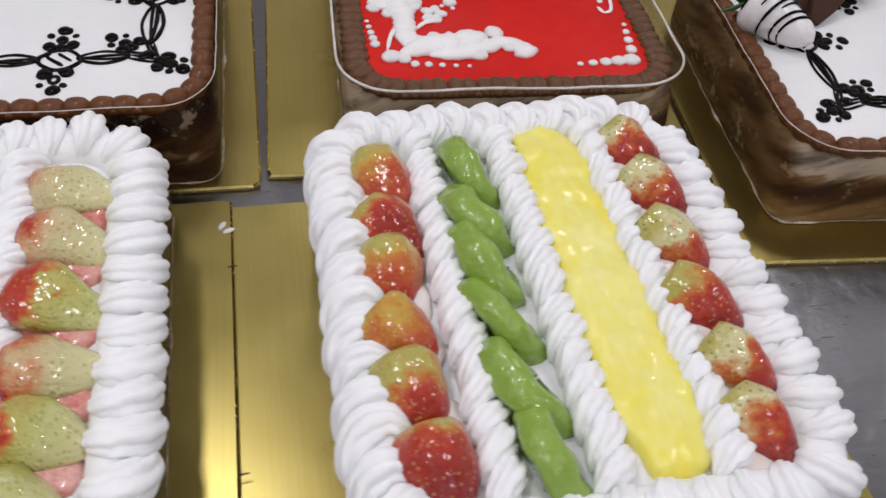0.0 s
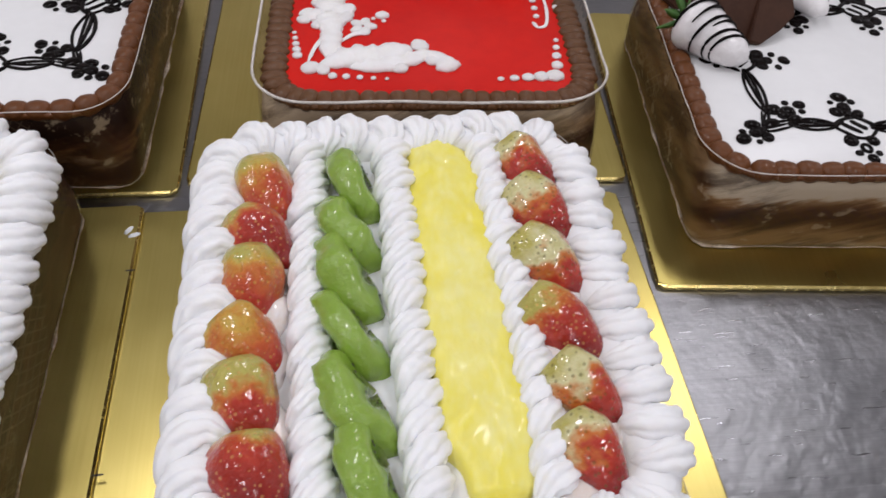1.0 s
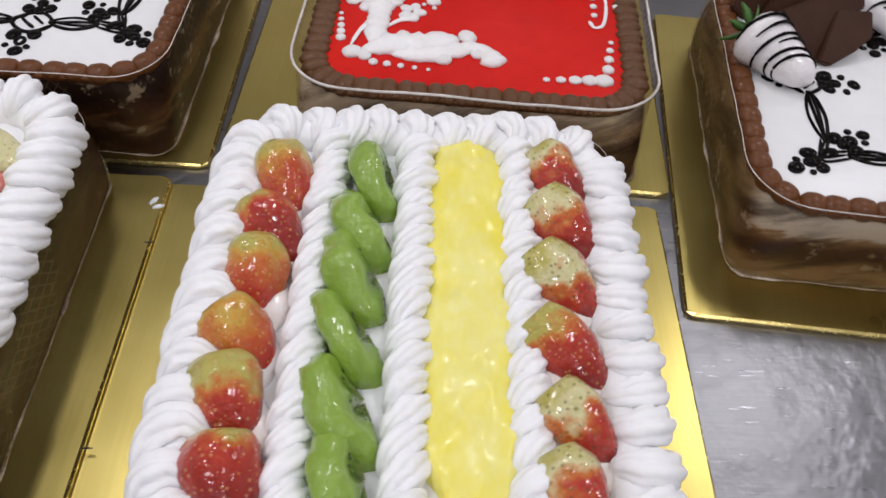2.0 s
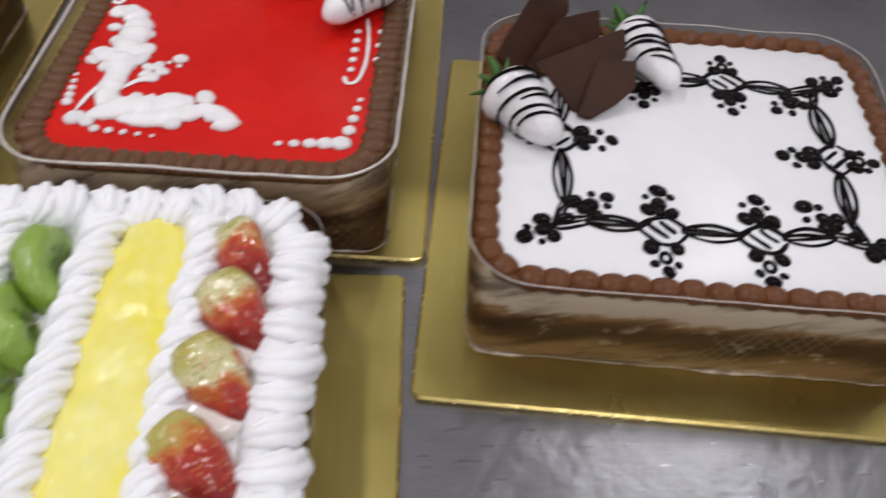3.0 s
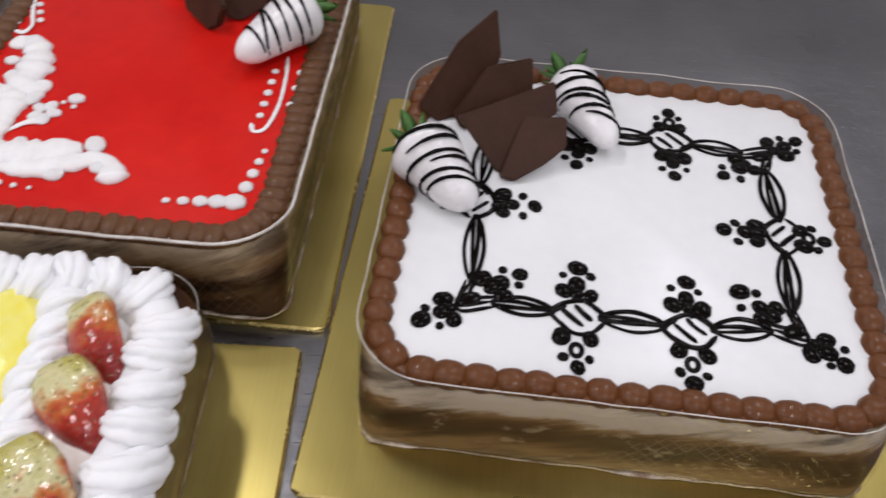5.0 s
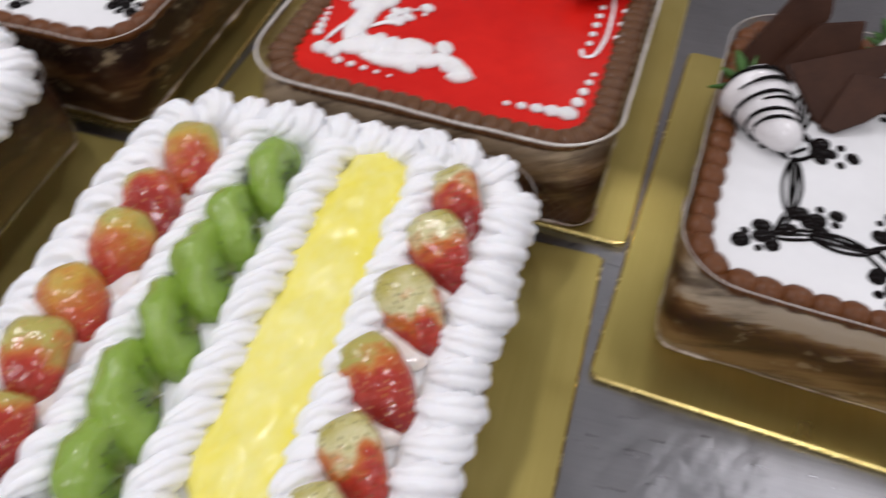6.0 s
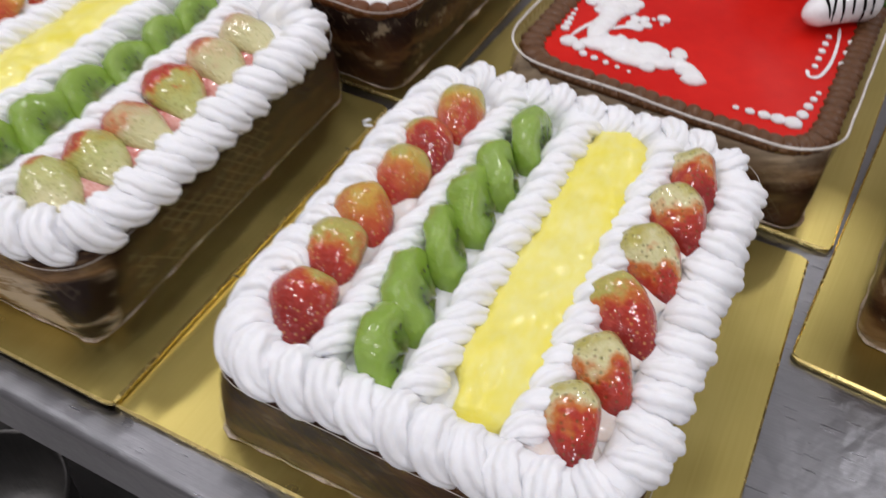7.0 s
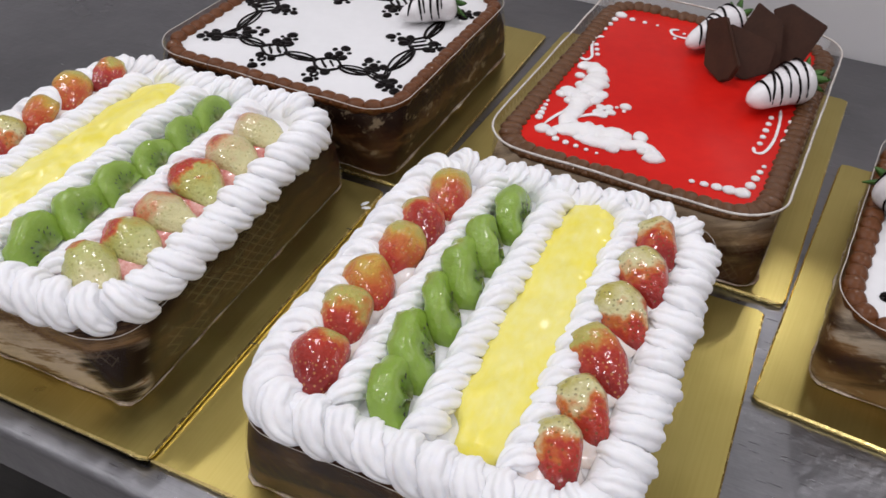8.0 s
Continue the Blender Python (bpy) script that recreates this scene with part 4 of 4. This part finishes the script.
def dipped_strawberry(tip, cap, R, label, seed):
    """Berry from its tip to its cap (world points), white coating, dark drizzle, green leaves."""
    tip, cap = Vector(tip), Vector(cap)
    axis = (tip - cap)
    ln = axis.length
    m = Matrix.Translation(cap) @ axis.to_track_quat("-Y", "Z").to_matrix().to_4x4()
    ob = thing("dipped_strawberry", m, label, "strawberry", "dipped strawberries")
    rows, cols = 24, 20
    v = []
    for i in range(rows):
        u = i / (rows - 1)
        rr = max(dipped_radius(u, R), 0.0006)
        for k in range(cols):
            a = 2 * math.pi * k / cols
            w = 1 + 0.10 * noise.noise(Vector((math.cos(a), math.sin(a), u * 2 + seed)))
            v.append((rr * w * math.cos(a), -u * ln, rr * w * math.sin(a)))
    f = grid_faces(rows, cols) + [tuple(range(cols))[::-1], tuple((rows - 1) * cols + k for k in range(cols))]
    part("coating", mesh("coating", v, f, WHITE_CHOC), ob, label="white chocolate coating")
    rng = random.Random(seed)
    for k in range(6):
        u0 = 0.16 + 0.115 * k + rng.uniform(-0.035, 0.035)
        tilt = rng.uniform(0.05, 0.28)
        start, sweep = rng.uniform(-30, 25), rng.uniform(150, 225)
        line, rad = [], []
        for j in range(19):
            a = radians(start + sweep * j / 18)
            u = min(0.97, max(0.02, u0 + tilt * (math.cos(a)) * 0.6))
            rr = dipped_radius(u, R) * 1.015
            line.append((rr * math.cos(a), -u * ln, rr * math.sin(a)))
            rad.append(0.00105 * (0.5 + 0.6 * math.sin(math.pi * j / 18)) * rng.uniform(0.85, 1.15))
        part("drizzle", tube("drizzle", line, rad, BLACK_GEL, 6), ob, label="thin dark chocolate stripe")
    for k in range(7):
        a = 360 * k / 7 + rng.uniform(-15, 15)
        lm = pose(0, 0.0005, 0, -90, 0, 0) @ pose(0, 0, 0, 0, 0, a) @ pose(0.002, 0, 0, 0, rng.uniform(-40, 10), 0) @ Matrix.Diagonal((rng.uniform(0.75, 1.1),) * 3 + (1,))
        part("leaf", LEAF_ME, ob, lm)
    return ob


def on(cake_pose, x, y, z):
    return cake_pose @ Vector((x * 0.001, y * 0.001, z))


dipped_strawberry(on(W_POSE, -79, -17, 0.067), on(W_POSE, -113, 19, 0.076), 0.0190, "white coated strawberry with dark stripes on the white cake", 1)
dipped_strawberry(on(W_POSE, -6, 42, 0.067), on(W_POSE, -34, 90, 0.074), 0.0158, "white coated strawberry with dark stripes on the white cake", 2)
dipped_strawberry(on(R_POSE, 56, -10, 0.068), on(R_POSE, 90, 38, 0.075), 0.0185, "white coated strawberry with dark stripes on the red cake", 3)
dipped_strawberry(on(R_POSE, -13, 66, 0.065), on(R_POSE, 16, 122, 0.074), 0.0160, "white coated strawberry with dark stripes on the red cake", 4)
dipped_strawberry(on(L_POSE, 48, 22, 0.066), on(L_POSE, 84, 58, 0.074), 0.0160, "white coated strawberry with dark stripes on the white cake", 5)


# ---- fruit cakes ----
def half_berry(name, ln, R, skin, seed, squash=1.0):
    """Half a strawberry: rounded skin up, cut face down, tip towards -y."""
    rows, cols = 15, 15
    v = []
    for i in range(rows):
        u = i / (rows - 1)
        rr = max(berry_radius(u, R), 0.0004)
        for k in range(cols):
            a = math.pi * k / (cols - 1)
            w = 1 + 0.17 * noise.noise(Vector((math.cos(a) * 1.3, math.sin(a) * 1.3, u * 2.4 + seed * 3.1))) + 0.04 * noise.noise(Vector((math.cos(a) * 4, math.sin(a) * 4, u * 7 + seed)))
            v.append((rr * w * math.cos(a), (0.5 - u) * ln, rr * w * math.sin(a) * squash))
    f = grid_faces(rows, cols, False)
    slots = [0] * len(f)
    f.append(tuple(range(cols))[::-1])
    slots.append(0)
    for i in range(rows - 1):
        f.append((i * cols + cols - 1, i * cols, (i + 1) * cols, (i + 1) * cols + cols - 1))
        slots.append(1)
    # rounded cut edge
    me = mesh(name, v, f, [skin, FLESH], True, slots)
    return me


def kiwi_slice(seed):
    """Thick half slice of kiwi, rim towards +y, with seeds on its faces."""
    R, T = 0.0215, 0.0128
    v, cols = [], 22
    prof = [(1.0, 0.0), (0.985, 0.55), (0.90, 0.88), (0.80, 1.0), (0.45, 0.98), (0.02, 0.92), (0.02, -0.92), (0.45, -0.98), (0.80, -1.0), (0.90, -0.88), (0.985, -0.55)]
    for k in range(cols):
        a = radians(-14 + 208 * k / (cols - 1))
        for pr, pz in prof:
            w = 1 + 0.16 * noise.noise(Vector((math.cos(a) * 1.6, math.sin(a) * 1.6, seed * 2.3))) + 0.06 * noise.noise(Vector((math.cos(a) * 5, math.sin(a) * 5, seed + pz)))
            v.append((R * pr * w * math.cos(a), R * pr * w * math.sin(a), T * 0.5 * pz * (1 + 0.25 * noise.noise(Vector((a * 1.5, 0, seed * 1.7)))) + 0.0022 * noise.noise(Vector((a * 1.3, pr * 2, seed)))))
    n = len(prof)
    f = grid_faces(cols, n) + [tuple(range(n)), tuple((cols - 1) * n + k for k in range(n))[::-1]]
    slots = [0] * len(f)
    rng = random.Random(seed)
    for face in (1, -1):
        for k in range(11):
            a, r = radians(5 + 170 * (k + rng.random() * 0.9) / 11), R * rng.uniform(0.36, 0.58)
            b = len(v)
            c = Vector((r * math.cos(a), r * math.sin(a), face * T * 0.5))
            d1, d2 = Vector((math.cos(a), math.sin(a), 0)) * 0.0012, Vector((-math.sin(a), math.cos(a), 0)) * 0.0005
            v += [c + d1, c + d2, c - d1, c - d2, c + Vector((0, 0, face * 0.0005))]
            f += [(b, b + 1, b + 4), (b + 1, b + 2, b + 4), (b + 2, b + 3, b + 4), (b + 3, b, b + 4)]
            slots += [1] * 4
    return mesh("kiwi_slice", v, f, [KIWI, KIWI_SEED], True, slots)


def pineapple(xa, xb, y0, y1, z, width, seed):
    """A lumpy strip of crushed pineapple."""
    rows, cols = 110, 19
    v = []
    for i in range(rows):
        u = i / (rows - 1)
        y, x = y0 + (y1 - y0) * u, xa + (xb - xa) * u
        ends = min(1.0, 7 * min(u, 1 - u) + 0.15) ** 0.5
        lw = width * ends * (1 + 0.34 * noise.noise(Vector((y * 48, seed, 0))))
        rw = width * ends * (1 + 0.34 * noise.noise(Vector((y * 48, seed, 9))))
        for k in range(cols):
            c = -1 + 2 * k / (cols - 1)
            px = x + (lw if c < 0 else rw) * c
            lump = noise.noise(Vector((px * 90, y * 60, seed))) * 0.0018 + noise.noise(Vector((px * 230, y * 120, seed))) * 0.0011
            low = 0 if 1 < i < rows - 2 and 0 < k < cols - 1 else 0.007
            v.append((px, y, z - low + ends * (1 - abs(c) ** 2.6) * 0.0085 + lump * (1 - abs(c) ** 3)))
    return mesh("pineapple", v, grid_faces(rows, cols, False), PINE)


def fruit_cake(m, label, hx, hy, r, side, berries, lay, kiwis, pine, ropes, seed, inset):
    """berries: two rows of halves and how each row lies; pine: x of the strip at its two ends; ropes: x of the inner cream ropes."""
    cake = thing("fruit_cake", m, label, "cake", "cakes on the table")
    h = 0.055
    rng = random.Random(seed)
    body(cake, hx, hy, r, h, side)
    part("cream_layer", slab("cream_layer", [(hx - 0.008, hy - 0.008, r, h - 0.005), (hx - 0.005, hy - 0.005, r, h - 0.001), (hx - 0.005, hy - 0.005, r, h + 0.001), (hx - 0.009, hy - 0.009, r - 0.004, h + 0.004)], CREAM, wobble=0.004, seed=7), cake,
         label="flat white cream layer")
    ring, _ = rrect(hx - inset[0], hy - inset[1], r + inset[4], 0.003)
    rope(cake, [(x - inset[2], y - inset[3], h + 0.0033) for x, y in ring], True, 0.0098, EDGE_STROKE, 1.0, 0.0085, 0.0176, seed)
    for k, x in enumerate(ropes):
        line = [(x, y, h + 0.0045) for y in np.linspace(-hy + 0.027, hy - 0.027, 40)]
        rope(cake, line, False, 0.0062, ROPE_STROKE, 0.98, 0.0070, 0.0132, seed + 5 * k + 5)
    # strawberries on a little pink juice: (x, y, turn, length, radius, skin), x and y in mm
    juice_me = [blob("juice", RED_JUICE if k == "flat" else JELLY, 0.0185, 0.021, 0.0075, 14, 8, 0.25, seed) for k in lay]
    for c, row in enumerate(berries):
        for k, (x, y, turn, ln, R, skin) in enumerate(row):
            x, y = x * 0.001, y * 0.001
            me = half_berry("strawberry_half", ln * 0.00096, R * 0.00090, skin, seed + 10 * c + k)
            if lay[c] == "up":
                mm = pose(x, y, h + 0.0085, rng.uniform(14, 22), rng.uniform(-16, 8), turn)
            elif lay[c] == "flat":
                mm = pose(x, y, h + 0.0065, rng.uniform(0, 10), rng.uniform(5, 22), turn)
            else:
                mm = pose(x, y, h + 0.0085, rng.uniform(16, 24), rng.uniform(-54, -36), turn)
            part("strawberry_half", me, cake, mm)
            part("juice", juice_me[c], cake, pose(x + rng.uniform(-0.006, 0.001), y - 0.008, h + 0.0036, 0, 0, rng.uniform(0, 180)))
    for k, (x, y, turn, size) in enumerate(kiwis):
        mm = pose(x * 0.001, y * 0.001, h + 0.0030, 0, 0, turn) @ pose(0, 0, 0, rng.uniform(56, 68), rng.uniform(-14, 0), 0)
        part("kiwi_slice", kiwi_slice(seed + k), cake, mm @ Matrix.Diagonal((size, size, size * rng.uniform(0.9, 1.15), 1)))
    part("pineapple", pineapple(pine[0], pine[1], -hy + 0.026, hy - 0.020, h + 0.0072, 0.0250, seed), cake, label="strip of glazed crushed yellow pineapple")
    film(cake, hx, hy, r, h - 0.0015, 0.0009, 0.0002)
    return cake


A_POSE, B_POSE = pose(0.056, 0.396, CAKE_Z, 0, 0, 5.6), pose(-0.235, 0.372, CAKE_Z + 0.0023, 0, -0.85, 5.6)
rd, og, gr, pl, lm = BERRY_RED, BERRY_ORANGE, BERRY_GREEN, BERRY_PALE, BERRY_LIME
fruit_cake(A_POSE, "fruit cake with whipped cream ropes, strawberries, kiwi and pineapple", 0.1022, 0.1358, 0.030, SIDE_FRUIT_A,
           (((-69, 72, 14, 47, 17.0, og), (-70, 37, 36, 44, 17.5, rd), (-75, 8, 8, 43, 16.5, og), (-75, -26, 40, 40, 17.0, og), (-76, -58, 16, 42, 18.0, rd), (-72, -95, 8, 43, 18.5, rd)),
            ((72, 82, 14, 47, 16.0, gr), (73, 48, 23, 50, 16.5, gr), (69, 12, 27, 49, 16.5, gr), (68, -27, 31, 50, 17.5, rd), (70, -63, 24, 43, 17.0, gr), (66, -95, 14, 43, 16.5, gr))),
           ("up", "side"), ((-22, 78, 104, 1.12), (-28, 44, 116, 1.22), (-27, 14, 112, 1.26), (-28, -20, 118, 1.24), (-28, -56, 112, 1.28), (-25, -90, 106, 1.18)),
           (0.0265, 0.0215), (-0.0490, -0.0040, 0.0480), 31, (0.0108, 0.0180, 0.0006, 0.0028, -0.004))
fruit_cake(B_POSE, "fruit cake with pale strawberry halves and marbled cocoa sides", 0.1075, 0.1298, 0.030, SIDE_FRUIT_B,
           (((-84, 89, 10, 40, 15.0, rd), (-88, 56, 24, 44, 17.0, og), (-86, 18, 6, 42, 16.0, og), (-87, -14, 20, 42, 16.0, gr), (-86, -50, 8, 42, 16.5, og), (-84, -84, 0, 42, 16.5, rd)),
            ((74, 75, 78, 46, 18.5, pl), (73, 41, 66, 46, 19.5, pl), (72, 4, 72, 48, 20.0, lm), (74, -31, 88, 46, 19.0, pl), (70, -62, 70, 45, 19.0, lm), (66, -95, 60, 47, 19.5, lm))),
           ("up", "flat"), ((21, 86, 100, 0.88), (22, 55, 106, 0.95), (22, 20, 96, 0.95), (19, -14, 108, 1.0), (20, -50, 104, 1.12), (16, -86, 104, 1.2)),
           (-0.040, -0.031), (-0.061, -0.008, 0.045), 57, (0.0108, 0.0135, -0.0005, -0.0008, 0.002))

# ---- below the table ----
p = new("steel_pot", pot())
p.matrix_basis = TABLE @ pose(-0.257, 0.042, -0.518)
tagged(p, "round stainless steel pot with a rolled rim on the lower shelf", "pot")

# dried cream smear and small dents on one board
inv = board_b.matrix_basis.inverted()
smear = blob("cream_smear", CREAM, 0.0035, 0.0018, 0.0006, 12, 6, 0.5, 4)
for sx_, sy_, a in ((-0.112, 0.494, 60), (-0.108, 0.490, 20)):
    q = inv @ Vector((sx_, sy_, CAKE_Z))
    part("cream_smear", smear, board_b, pose(q.x, q.y, BOARD_T, 0, 0, a), "dried white cream smear")
dent = blob("dent", DARK_PLASTIC, 0.0032, 0.0006, 0.0002, 10, 5, 0.2, 6)
for sx_, sy_ in ((-0.104, 0.462), (-0.090, 0.333)):
    q = inv @ Vector((sx_, sy_, CAKE_Z))
    part("dent", dent, board_b, pose(q.x, q.y, BOARD_T, 0, 0, 4), "small dark dent in the foil")
